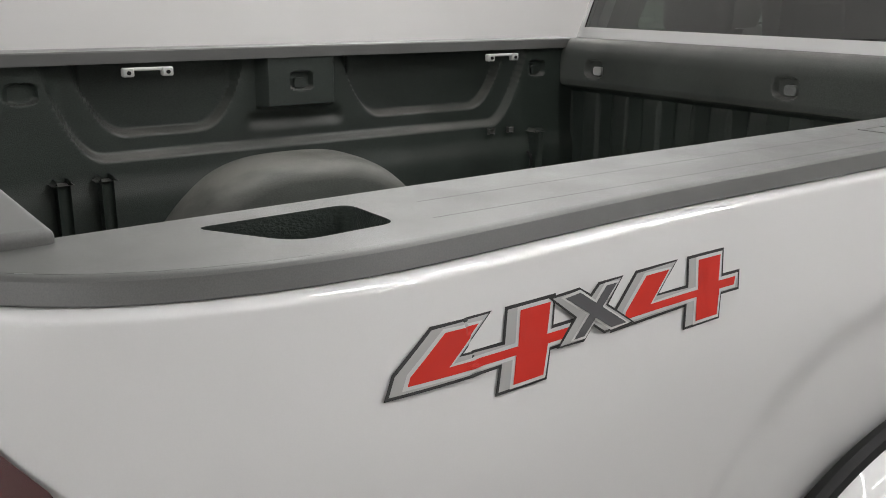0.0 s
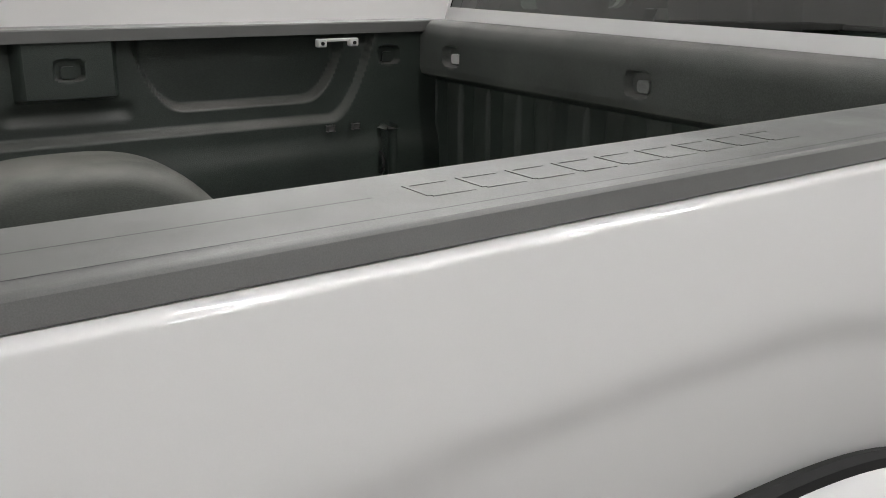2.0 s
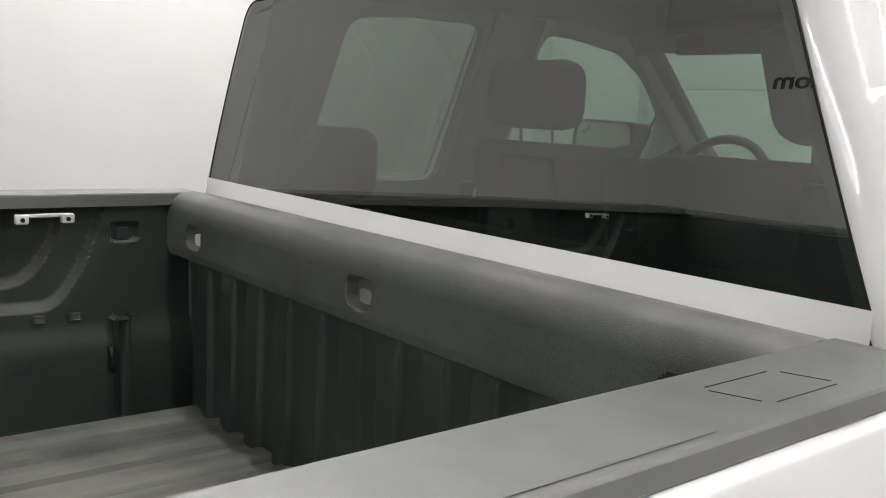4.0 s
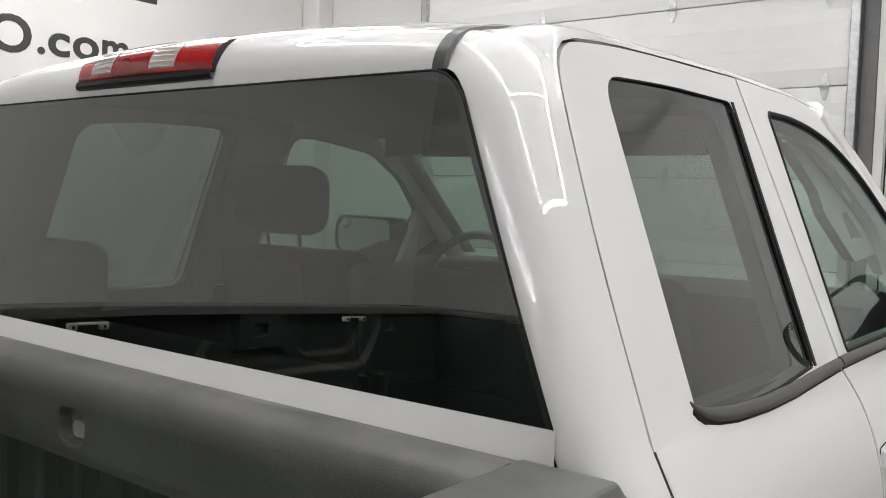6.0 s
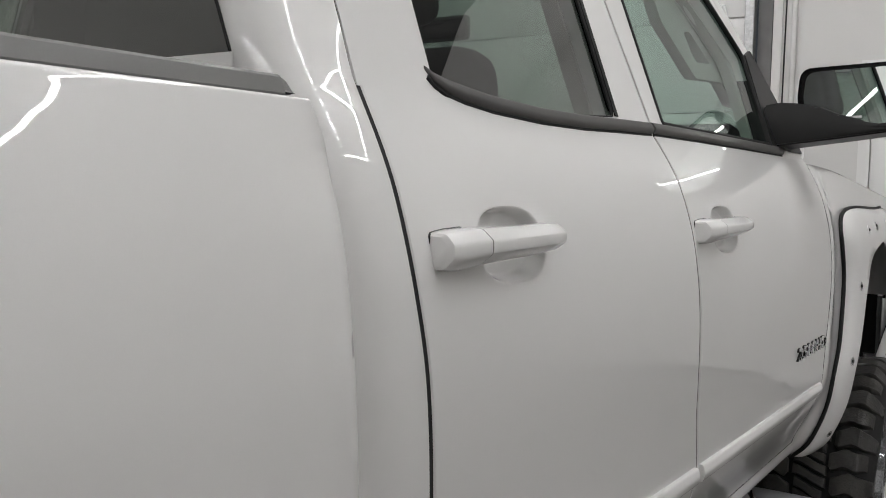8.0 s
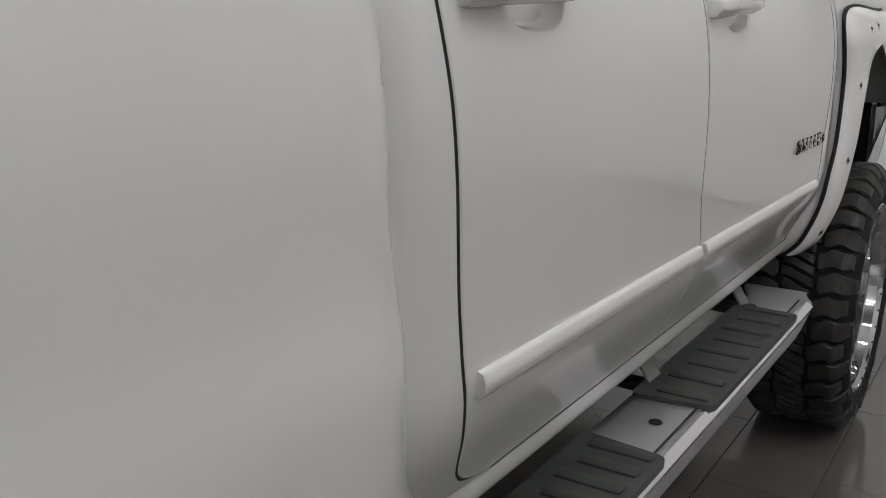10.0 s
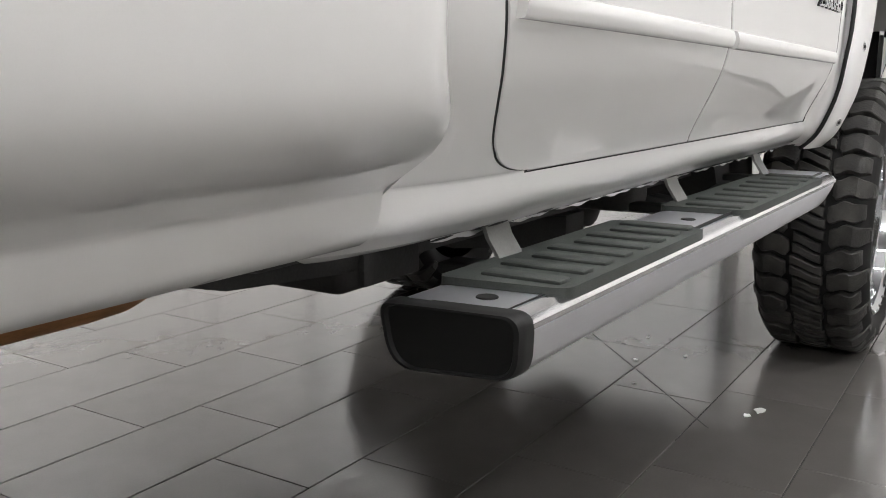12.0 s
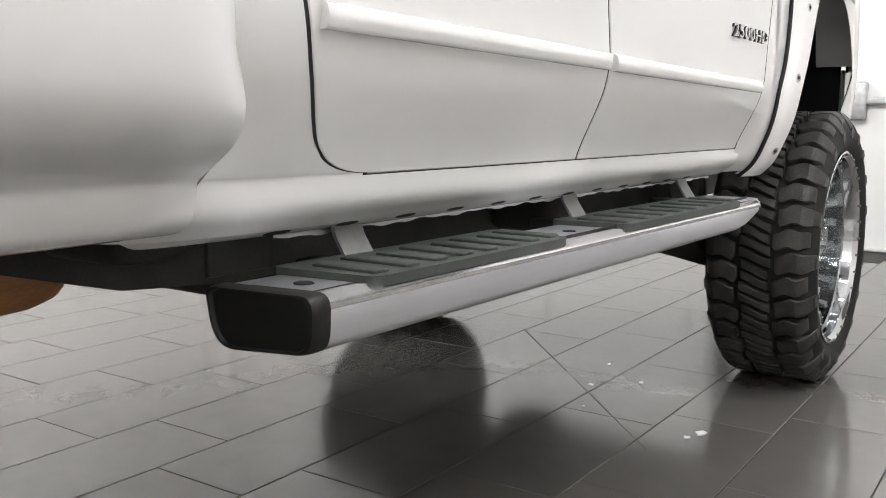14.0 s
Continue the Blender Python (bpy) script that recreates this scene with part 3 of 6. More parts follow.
        # rounded nose of the cap in front of the cab
        nose = [(2.648, 0.0), (2.654, -0.0006), (2.659, -0.003), (2.663, -0.008), (2.665, -0.0165), (2.640, -0.0172)]
        merge(bm, grid(lambda x, k, s=s: (s * (x - 0.010 * (k > 2) * smoothstep(0.93, 0.957, x)), nose[k][0], RZ(2.648) + max(nose[k][1], -0.0165) - 0.016 * smoothstep(0.943, 0.9575, x) * (1 - min(1.0, -nose[k][1] / 0.0165))), lin(0.8295, 0.943, 6) + [0.9465, 0.9495, 0.9545, 0.9575], range(6)))
        cap = part("rail_cap", bm, CAP, truck, "grey textured plastic rail cap", 24)
        part("rail_end", box(s * 0.875, s * 0.958, 2.60, 2.660, 1.50, RZ(2.65) - 0.018, 0.006, 2), WHITE, truck)
        w = bmesh.new()
        a = [w.verts.new((s * x, y, RZ(y))) for x, y in pocket]
        cx, cy = 0.881, 0.692
        b = [w.verts.new((s * (cx + (x - cx) * 0.94), cy + (y - cy) * 0.94, RZ(y) - 0.11)) for x, y in pocket]
        for i in range(len(a)):
            j = (i + 1) % len(a)
            w.faces.new((a[i], a[j], b[j], b[i]))
        w.faces.new(b)
        # dark liner instead of cap plastic: shade inside put into the colour
        part("stake_pocket", w, LINER, cap, "deep open stake pocket in the cap")
        for xa, y0, y1 in ((0.873, 0.80, 1.39), (0.921, 0.78, 2.28)):
            part("ridge", grid(lambda y, k, s=s: (s * (xa + 0.019 * min(0.9, y - 0.80) + (-0.0006, 0.0006)[k]), y, RZ(y) + 0.0005), lin(y0, y1, 10), range(2)), BLACK, cap)
        if s == 1:
            o = rounded([(0.865, 2.36), (0.865, 2.47), (0.922, 2.49), (0.922, 2.38)], 0.008, 4)
            for k in range(len(o)):
                p, q = o[k], o[(k + 1) % len(o)]
                if (Vector(q) - Vector(p)).length > 0.02:
                    part("plate_seam", tube([(p[0], p[1], RZ(p[1])), (q[0], q[1], RZ(q[1]))], 0.0008, 5), BLACK, cap)
            for k in range(9):
                y0 = 1.425 + k * 0.0475
                zc = RZ(y0 + 0.02)
                bm = box(0.866, 0.869, y0, y0 + 0.037, zc - 0.001, zc + 0.0005)
                box(0.900, 0.903, y0 + 0.003, y0 + 0.040, zc - 0.001, zc + 0.0005, bm=bm)
                box(0.869, 0.900, y0, y0 + 0.004, zc - 0.001, zc + 0.0005, bm=bm)
                part("raised_mark", bm, CAP, cap, flat=True)
        # inner wall, pressed with recesses, and the boss for the middle cup
        def wall(y, z, s=s):
            d = 0.0
            outer_u = min(smoothstep(0.90, 0.98, y), 1 - smoothstep(2.38, 2.46, y))
            zb = 1.375 + 0.20 * max(0.0, (1.06 - y) / 0.13) ** 2 + 0.20 * max(0.0, (y - 2.28) / 0.13) ** 2
            d += 0.026 * smoothstep(zb - 0.010, zb + 0.014, z) * outer_u
            for y0, y1 in ((1.0, 1.44), (1.75, 2.34)):
                cy, hw = (y0 + y1) / 2, (y1 - y0) / 2
                zc = 1.43 + 0.16 * max(0.0, (abs(y - cy) - hw + 0.13) / 0.13) ** 2.2
                d += 0.030 * smoothstep(zc - 0.008, zc + 0.012, z) * (1 - smoothstep(hw - 0.03, hw + 0.005, abs(y - cy)))
            d -= 0.040 * smoothstep(1.470, 1.480, z) * (1 - smoothstep(0.10, 0.118, abs(y - 1.595)))
            d += 0.012 * math.exp(-((z - 1.44) / 0.018) ** 2) * (1 - smoothstep(0.12, 0.16, abs(y - 1.595)))
            d -= 0.012 * smoothstep(1.33, 1.27, z)
            for cy in (0.88, 1.595, 2.47):
                d += 0.017 * smoothstep(1.0, 0.55, (abs(y - cy) / 0.036) ** 3 + (abs(z - 1.545) / 0.027) ** 3)
            return (s * (0.845 + d), y, z)
        zs = lin(1.085, 1.34, 12) + lin(1.345, 1.62, 80)
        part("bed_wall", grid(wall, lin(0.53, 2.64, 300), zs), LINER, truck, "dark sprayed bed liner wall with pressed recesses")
        prof_h = ((0.87, 1.0), (0.78, 1.0), (0.735, 0.99), (0.70, 0.965), (0.675, 0.925), (0.662, 0.87), (0.657, 0.80), (0.655, 0.40), (0.655, 0.02))

        def house(a, k, s=s):
            x, r = prof_h[k]
            return (s * x, 1.545 - 0.435 * math.cos(a) * r, 1.085 + 0.268 * (1 - abs(math.cos(a)) ** 3.0) * r)
        bm = grid(house, lin(0, math.pi, 48), range(len(prof_h)))
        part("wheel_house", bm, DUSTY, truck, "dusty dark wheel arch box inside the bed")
        for y0, h in ((0.928, 0.13), (1.03, 0.13), (2.44, 0.14)):
            if h:
                part("slot_rib", box(s * 0.815, s * 0.85, y0, y0 + 0.03, 1.09, 1.11 + h + 0.09, 0.012, 3), LINER, truck)
        for y0 in (2.26, 2.34):
            part("rivet_nut", box(s * 0.828, s * 0.836, y0, y0 + 0.02, 1.345, 1.36, 0.003, 2), GREY_TRIM, truck)
        hook = tube([(s * (0.832 - 0.02 * math.sin(a)), 2.43, 1.24 + 0.03 * math.cos(a)) for a in lin(0, math.pi, 9)], 0.005, 8)
        part("tie_hook", hook, BLACK, truck)
    # bed floor, ribbed
    def bed_floor(x, y):
        return (x, y, 1.088 + 0.014 * smoothstep(-0.3, 0.3, math.sin(x * math.tau / 0.115)))
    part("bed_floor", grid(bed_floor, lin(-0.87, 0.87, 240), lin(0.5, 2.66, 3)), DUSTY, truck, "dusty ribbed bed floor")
    # front panel
    sec = [(2.672, 1.628), (2.66, 1.638), (2.63, 1.642), (2.60, 1.638), (2.583, 1.625), (2.577, 1.60)] + [(2.575, z) for z in lin(1.585, 1.505, 19)] + [ (2.582, 1.488), (2.61, 1.478), (2.632, 1.466), (2.638, 1.44), (2.64, 1.09)]

    def head(x, k):
        y, z = sec[k]
        if abs(x) > 0.825:
            z = min(z, RAIL - 0.004 - 0.03 * smoothstep(0.825, 0.85, abs(x)))
        if 1.50 < z < 1.59:
            for cx in (-0.69, 0.013, 0.70):
                y += 0.020 * smoothstep(1.0, 0.55, (abs(x - cx) / 0.040) ** 3 + (abs(z - 1.547) / 0.030) ** 3)
        if k >= len(sec) - 2:
            y -= 0.012 * smoothstep(-0.2, 0.2, math.sin(x * math.tau / 0.13))
        return (x, y, z)
    fp = grid(head, lin(-0.88, 0.88, 320), range(len(sec)))
    # lit top and shaded underside put into colour: pale HEAD, dark LINER
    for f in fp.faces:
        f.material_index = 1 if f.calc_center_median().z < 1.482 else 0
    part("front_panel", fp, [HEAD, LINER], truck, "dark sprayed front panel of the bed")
    part("panel_base", box(-0.86, 0.86, 2.645, 2.668, 1.0, 1.625), UNDER, truck)

    def cup(m, inner, dy):
        mm = Matrix(m)
        o = rounded([(-0.017, -0.016), (0.019, -0.016), (0.019, 0.011), (-0.017, 0.011)], 0.010, 4)
        part("tie_down_plug", slab(o, [], lambda x, y: mm @ Vector((x + dy, y - 0.003, -0.010)), lambda x, y: mm @ Vector((x + dy, y - 0.003, -0.022))), inner, truck)
    for y, d in ((0.88, 0.871), (1.595, 0.831), (2.47, 0.845)):
        for s in (1, -1):
            cup(Matrix(((0, 0, -s, s * d), (1, 0, 0, y), (0, 1, 0, 1.545), (0, 0, 0, 1))), LINER, 0.0)
    # bright reflection on the left plug is put into its colour
    for x in (-0.69, 0.013, 0.70):
        cup(Matrix(((1, 0, 0, x), (0, 0, -1, 2.575), (0, 1, 0, 1.547), (0, 0, 0, 1))), PALE if x < -0.5 else PLUG, 0.006)
    for y in (1.16, 2.275):
        bm = box(-0.80, -0.788, y - 0.06, y + 0.06, 1.592, 1.600, 0.002, 1)
        for e in (-0.048, 0.048):
            box(-0.802, -0.784, y + e - 0.014, y + e + 0.014, 1.578, 1.600, 0.003, 1, bm)
        b = part("rail_bracket", bm, PALE, truck, "small pale metal bracket under the rail")
        for e in (-0.048, 0.048):
            part("bolt", lathe([(0, 0.0), (0, 0.005), (0.003, 0.005), (0.003, 0.0)], (-0.784, y + e, 1.588), 10), BLACK, b)
    # tailgate with its cap
    t = part("tailgate", box(-0.835, 0.835, 0.455, 0.535, 1.0, 1.612, 0.008, 2), WHITE, truck, "closed white tailgate")
    part("tailgate_cap", box(-0.834, 0.834, 0.448, 0.548, 1.604, RAIL + 0.003, 0.006, 3), CAP, t, "grey textured plastic tailgate cap")
    part("tailgate_liner", box(-0.87, 0.87, 0.536, 0.543, 1.09, 1.60, 0.002, 1), LINER, t)
    # rear lamps wrap the corners
    for s in (1, -1):
        def lens(z, k, s=s):
            edge = 0.30 + 0.24 * smoothstep(1.585, 1.50, z)
            u = edge * k / 12
            x, y = bed_path(bed_x(z) - 0.963 + 0.004, u)
            return (s * x, y, z)
        part("tail_lamp", grid(lens, lin(1.16, 1.575, 24), range(13)), [LENS_DARK], truck, "dark red wraparound tail lamp")


def flare(truck, s, centre, ao, ho, ai, hi):
    """Bolt-on arch flare with its rubber edge and pocket bolts."""
    def outer(a):
        c, sn = math.cos(a), math.sin(a)
        e = 2 / 3.4
        return centre - ao * abs(c) ** e * (1 if c > 0 else -1), 0.80 + ho * abs(sn) ** e
    def inner(a):
        c, sn = math.cos(a), math.sin(a)
        e = 2 / 3.0 if centre < 3 else 2 / 3.7
        return centre - ai * abs(c) ** e * (1 if c > 0 else -1), 0.80 + hi * abs(sn) ** e
    A = lin(0.0, math.pi, 72)
    base = bed_x if centre < 3 else cab_x
    def skin_at(z):
        return min(base(min(max(z, 0.80), 1.655)), 1.036) + (0.003 if centre < 3 else 0.0)

    def surf(a, k):
        (yo, zo), (yi, zi) = outer(a), inner(a)
        f = (0.0, 0.02, 0.2, 0.5, 0.8, 0.97, 1.0, 0.97)[k]
        d = (0.006, 0.026, 0.050, 0.074, 0.088, 0.092, 0.085, 0.02)[k]
        y, z = yo + (yi - yo) * f, zo + (zi - zo) * f
        if k == 7:
            y, z = yi + (centre - yi) * 0.02, zi - 0.008
        return (s * (skin_at(z) + d * (0.25 + 0.75 * smoothstep(0.78, 1.12, z))), y, z)
    f = part("arch_flare", grid(surf, A, range(8)), WHITE, truck, "white bolt-on wheel arch flare")
    def edge(a):
        y, z = outer(a)
        return (s * (skin_at(z) + 0.008), y, z)
    part("edge_trim", tube([edge(a) for a in A], 0.011, 8), RUBBER, f, "black rubber edge trim")
    for a in (0.13, 0.30, 0.50, 0.80, 1.15, 1.57, 2.0, 2.34, 2.64, 2.84, 3.01):
        p = [Vector(surf(a, k)) for k in (2, 3, 4)]
        c = p[1]
        n = (p[2] - p[0]).cross(Vector(surf(a + 0.02, 3)) - c).normalized()
        if n.x * s < 0:
            n = -n
        m = Matrix.Translation(c) @ n.to_track_quat("Z", "Y").to_matrix().to_4x4()
        bm = lathe([(-0.004, 0.0215), (0.0025, 0.0185), (0.004, 0.0165), (0.0035, 0.0140), (0.001, 0.0120)], (0, 0, 0.0), 18, "z")
        bm.transform(m)
        part("bolt_pocket", bm, WHITE, f)
        # grey disc on the skin paints the shade inside the pocket
        bm = lathe([(0.0012, 0.0125), (0.0014, 0.0)], (0, 0, 0.0), 14, "z")
        bm.transform(m)
        part("bolt_washer", bm, PLUG, f)
        bm = lathe([(0.006, 0.0), (0.006, 0.005), (0.004, 0.0075), (0.0, 0.0078)], (0, 0, 0), 10, "z")
        bm.transform(m)
        part("arch_bolt", bm, STEEL, f)
    # dark liner inside the arch
    deep = 0.69 if centre < 3 else 0.56
    def liner(a, k):
        y, z = inner(a)
        if centre < 3 and k:
            y, z = centre + (y - centre) * 0.68, 0.80 + (z - 0.80) * 0.97
        return (s * (0.985, 0.80, deep)[k], y, z + (0.015, 0.03, 0.03)[k])
    bm = grid(liner, A, range(3))
    bm.faces.new([bm.verts.new(liner(a, 2)) for a in A])
    part("arch_liner", bm, DARK, f)


wing_x = hermite([0.78, 0.82, 0.88, 0.95, 1.03, 1.13, 1.30, 1.42, 1.51, 1.58, 1.66], [0.884, 0.925, 0.955, 0.978, 0.990, 0.996, 0.992, 0.987, 0.972, 0.952, 0.925])
flare_out = [hermite(range(9), v) for v in ([4.861, 4.860, 4.866, 4.900, 4.945, 4.955, 5.50, 6.13, 6.14], [0.781, 0.88, 1.03, 1.13, 1.30, 1.500, 1.518, 1.49, 1.15])]
flare_in = [hermite(range(9), v) for v in ([4.930, 4.925, 4.955, 4.995, 5.09, 5.20, 5.55, 5.96, 6.06], [0.785, 0.89, 1.03, 1.12, 1.28, 1.375, 1.420, 1.38, 1.17])]


def front_flare(truck, s):
    """Front arch flare: an upright rear leg that tucks in low, a flat top and a short front leg."""
    U = lin(0, 8, 97)
    prof = ((0.0, 0.006), (0.05, 0.018), (0.2, 0.032), (0.5, 0.041), (0.8, 0.047), (0.96, 0.049), (1.0, 0.044), (1.02, 0.030), (1.02, -0.03))

    def surf(u, k):
        f, d = prof[k] if isinstance(k, int) else (k, 0.041)
        y = flare_out[0](u) + (flare_in[0](u) - flare_out[0](u)) * f
        z = flare_out[1](u) + (flare_in[1](u) - flare_out[1](u)) * f
        if k == 8:
            d -= 0.07 * smoothstep(6.0, 6.7, u)
        return (s * (wing_x(z) + d - 0.065 * smoothstep(5.6, 6.1, y)), y, z)
    f = part("arch_flare", grid(surf, U, range(len(prof))), WHITE, truck, "white bolt-on wheel arch flare")
    part("edge_trim", tube([surf(u, 0) for u in U], 0.006, 8), RUBBER, f, "black rubber edge trim")
    for u in (0.78, 2.5, 4.0, 5.25, 5.55, 6.0, 6.6, 7.3):
        c = Vector(surf(u, 3))
        n = (Vector(surf(u, 4)) - Vector(surf(u, 2))).cross(Vector(surf(u + 0.05, 3)) - c).normalized()
        if n.x * s < 0:
            n = -n
        m = Matrix.Translation(c) @ n.to_track_quat("Z", "Y").to_matrix().to_4x4()
        # the pocket's inner shade is a flat grey disc here too
        for name, pr, mat in (("bolt_pocket", [(-0.003, 0.0165), (0.0012, 0.0145), (0.0022, 0.0130), (0.0016, 0.0115)], WHITE), ("bolt_washer", [(0.0010, 0.0122), (0.0012, 0.0)], PLUG), ("arch_bolt", [(0.0045, 0.0), (0.0045, 0.003), (0.003, 0.0048), (0.0, 0.005)], UNDER)):
            bm = lathe(pr, (0, 0, 0.0), 16, "z")
            bm.transform(m)
            part(name, bm, mat, f)

    def liner(u, k):
        return (s * (0.965, 0.80, 0.56)[k], flare_in[0](u), flare_in[1](u) + (0.004, 0.02, 0.02)[k])
    bm = grid(liner, U, range(3))
    bm.faces.new([bm.verts.new(liner(u, 2)) for u in U])
    part("arch_liner", bm, DARK, f)
    part("splash_shield", box(s * 0.30, s * 0.915, 6.125, 6.135, 0.92, 1.40, 0.003, 1), DARK, f, "black plastic splash shield")
    part("shield_edge", box(s * 0.917, s * 0.932, 6.115, 6.14, 0.92, 1.16, 0.004, 1), PLUG, f)


def wheel(truck, s, y):
    """Big chrome rim on a mud tyre with separate tread blocks."""
    w = part("wheel", lathe([(-0.06, 0.0), (-0.06, 0.10), (0.02, 0.10), (0.02, 0.0)], (s * 0.80, y, TYRE_R), 24), UNDER, truck, "chrome wheel with a black mud tyre")
    x0, x1 = 0.714, 1.058
    xm, R, rim = (x0 + x1) / 2, TYRE_R, 0.335
    prof = [(0.02, rim), (0.004, rim + 0.02), (-0.012, rim + 0.06), (-0.012, R - 0.075), (0.006, R - 0.040), (0.03, R - 0.024), (0.10, R - 0.020)]
    full = [(x0 - xm + a, r) for a, r in prof] + [(x1 - xm - a, r) for a, r in prof[::-1]]
    # darker rubber than the tread blocks: groove shade put into the colour
    part("tyre", lathe([(s * a, r) for a, r in full], (s * xm, y, R), 96), RUBBER, w, "black off-road mud tyre")
    bm = bmesh.new()
    rnd = random.Random(5)
    N = 39
    pitch = math.tau / N

    def spot(ax, a, sink):
        """A point over the tread at ax from the middle and angle a, sunk below the running face."""
        r = R - 0.0005 - 0.055 * max(0.0, (abs(ax) - 0.132) / 0.048) ** 1.7 - sink
        return bm.verts.new((s * (xm + ax), y + r * math.cos(a), R + r * math.sin(a)))

    def lug(cols, depth):
        """One block: each column is (ax, front, back) in pitches; the walls slope and the rim of the top is rounded."""
        rows = []
        last = len(cols) - 1
        for n, (ax, f, b) in enumerate(cols):
            end = 0.35 if n in (0, last) else 1.0
            c = 0.030 * end
            hgt = (depth, 0.004, 0.0, 0.0, 0.004, depth)
            low = 0.004 if n in (0, last) else 0.0
            rows.append([spot(ax, p * pitch, max(low, q)) for p, q in zip((f, f + c, f + 2.2 * c, b - 2.2 * c, b - c, b), hgt)])
        for p, q in zip(rows, rows[1:]):
            for m in range(5):
                bm.faces.new((p[m], p[m + 1], q[m + 1], q[m]))
        for row, ax, step in ((rows[0], cols[0], -1), (rows[-1], cols[-1], 1)):
            foot = [spot(ax[0] + step * 0.003 * (1 if cols[-1][0] > cols[0][0] else -1), p * pitch, depth) for p in (ax[1], ax[2])]
            bm.faces.new([*row[1:5], row[5], foot[1], foot[0], row[0]])
    for k in range(N):
        for q in (1, -1):
            o = k + (0.5 if q < 0 else 0.0) + rnd.uniform(-0.02, 0.02)
            odd = (k + (q < 0)) % 2
            gap = 0.13 if odd else 0.17
            outer = 0.1835 if odd else 0.176
            cols = []
            for n in range(13):
                u = n / 12
                ax = 0.056 + (0.010 if odd else 0.0) + (outer - 0.066) * u
                ax = min(ax, outer)
                wave = 0.11 * math.sin(u * 9.5 + 0.6) * (1 - u) ** 0.5 + 0.10 * (1 - u)
                f, b = o + wave + gap / 2, o + 1 + 0.85 * wave - gap / 2
                if n == 0:
                    f, b = f + 0.12, b - 0.16
                if u > 0.8:
                    f, b = f + 0.10 * (u - 0.8) * 5 * (0.4 + 0.6 * odd), b - 0.10 * (u - 0.8) * 5
                cols.append((q * ax, f, b))
            lug(cols, 0.021)
            # every second lug runs on down the sidewall
            if odd:
                quad = [[bm.verts.new((s * (xm + q * xx), y + r * math.cos((o + p) * pitch), R + r * math.sin((o + p) * pitch))) for p in (0.30, 0.78)] for xx, r in ((0.176, R - 0.056), (0.1855, R - 0.060), (0.1855, R - 0.095), (0.182, R - 0.099))]
                for p, z2 in zip(quad, quad[1:]):
                    bm.faces.new((p[0], p[1], z2[1], z2[0]))
                for m in (0, 1):
                    bm.faces.new([row[m] for row in quad])
        for e in (0.0, 0.5):
            w2 = (0.050 if (k + (e > 0.2)) % 2 else 0.042)
            d = rnd.uniform(-0.02, 0.02)
            lug([(w2 * u, k + e + d + 0.42 * (u + 1) / 2 + 0.03 * math.sin(3.0 * u), k + e + d + 0.41 + 0.40 * (u + 1) / 2 + 0.03 * math.sin(3.0 * u)) for u in lin(-1, 1, 6)], 0.018)
    part("tread", bm, TYRE, w, "chunky tread blocks", 24)
    # rim: deep chrome barrel, stepped lip, spokes
    rimp = [(-0.30, 0.275), (-0.222, 0.28), (-0.215, 0.298), (-0.21, 0.302), (-0.05, 0.314), (-0.045, 0.324), (-0.012, 0.329), (-0.006, 0.336), (0.0, 0.339), (0.006, 0.344), (0.004, 0.350), (-0.012, 0.350), (-0.02, 0.335)]
    rm = part("rim", lathe([(s * a, r) for a, r in rimp], (s * (x1 - 0.004), y, R), 96), CHROME, w, "deep polished chrome rim", 30)
    part("brake_disc", lathe([(s * -0.29, 0.0), (s * -0.29, 0.2), (s * -0.31, 0.27)], (s * x1, y, R), 32), UNDER, w)
    for k in range(8):
        a = k * math.tau / 8
        d, q = Vector((0, math.cos(a), math.sin(a))), Vector((0, -math.sin(a), math.cos(a)))
        c = Vector((s * (x1 - 0.165), y, R))
        secs = []
        for r, hw, dep, push in ((0.05, 0.028, 0.06, 0.0), (0.15, 0.03, 0.05, 0.005), (0.25, 0.036, 0.045, 0.02), (0.312, 0.05, 0.04, 0.06)):
            o = c + d * r + Vector((s * push, 0, 0))
            secs.append([o + q * hw * 0.7, o + q * hw - Vector((s * dep * 0.4, 0, 0)), o + q * hw - Vector((s * dep, 0, 0)), o - q * hw - Vector((s * dep, 0, 0)), o - q * hw - Vector((s * dep * 0.4, 0, 0)), o - q * hw * 0.7])
        part("spoke", loft(secs), CHROME, rm)
    part("hub_cap", lathe([(s * a, r) for a, r in ((0.02, 0.0), (0.018, 0.03), (0.0, 0.05), (-0.06, 0.06))], (s * (x1 - 0.155), y, R), 32), CHROME, rm)
    for k in range(32):
        a = k * math.tau / 32
        part("lip_bolt", lathe([(s * 0.010, 0.0), (s * 0.010, 0.004), (s * 0.003, 0.0055)], (s * (x1 - 0.004), y + 0.342 * math.cos(a), R + 0.342 * math.sin(a)), 8), CHROME, rm)


room()
overhead_door()
exit_door()
wall_signs()
lamps()
truck = thing("pickup_truck", "glossy white lifted pickup truck with chrome wheels, parked", "truck")
truck_bed(truck)
for side in (1, -1):
    for axle in (REAR_AXLE, FRONT_AXLE):
        wheel(truck, side, axle)
    flare(truck, side, REAR_AXLE, 0.585, 0.585, 0.535, 0.46)
    front_flare(truck, side)


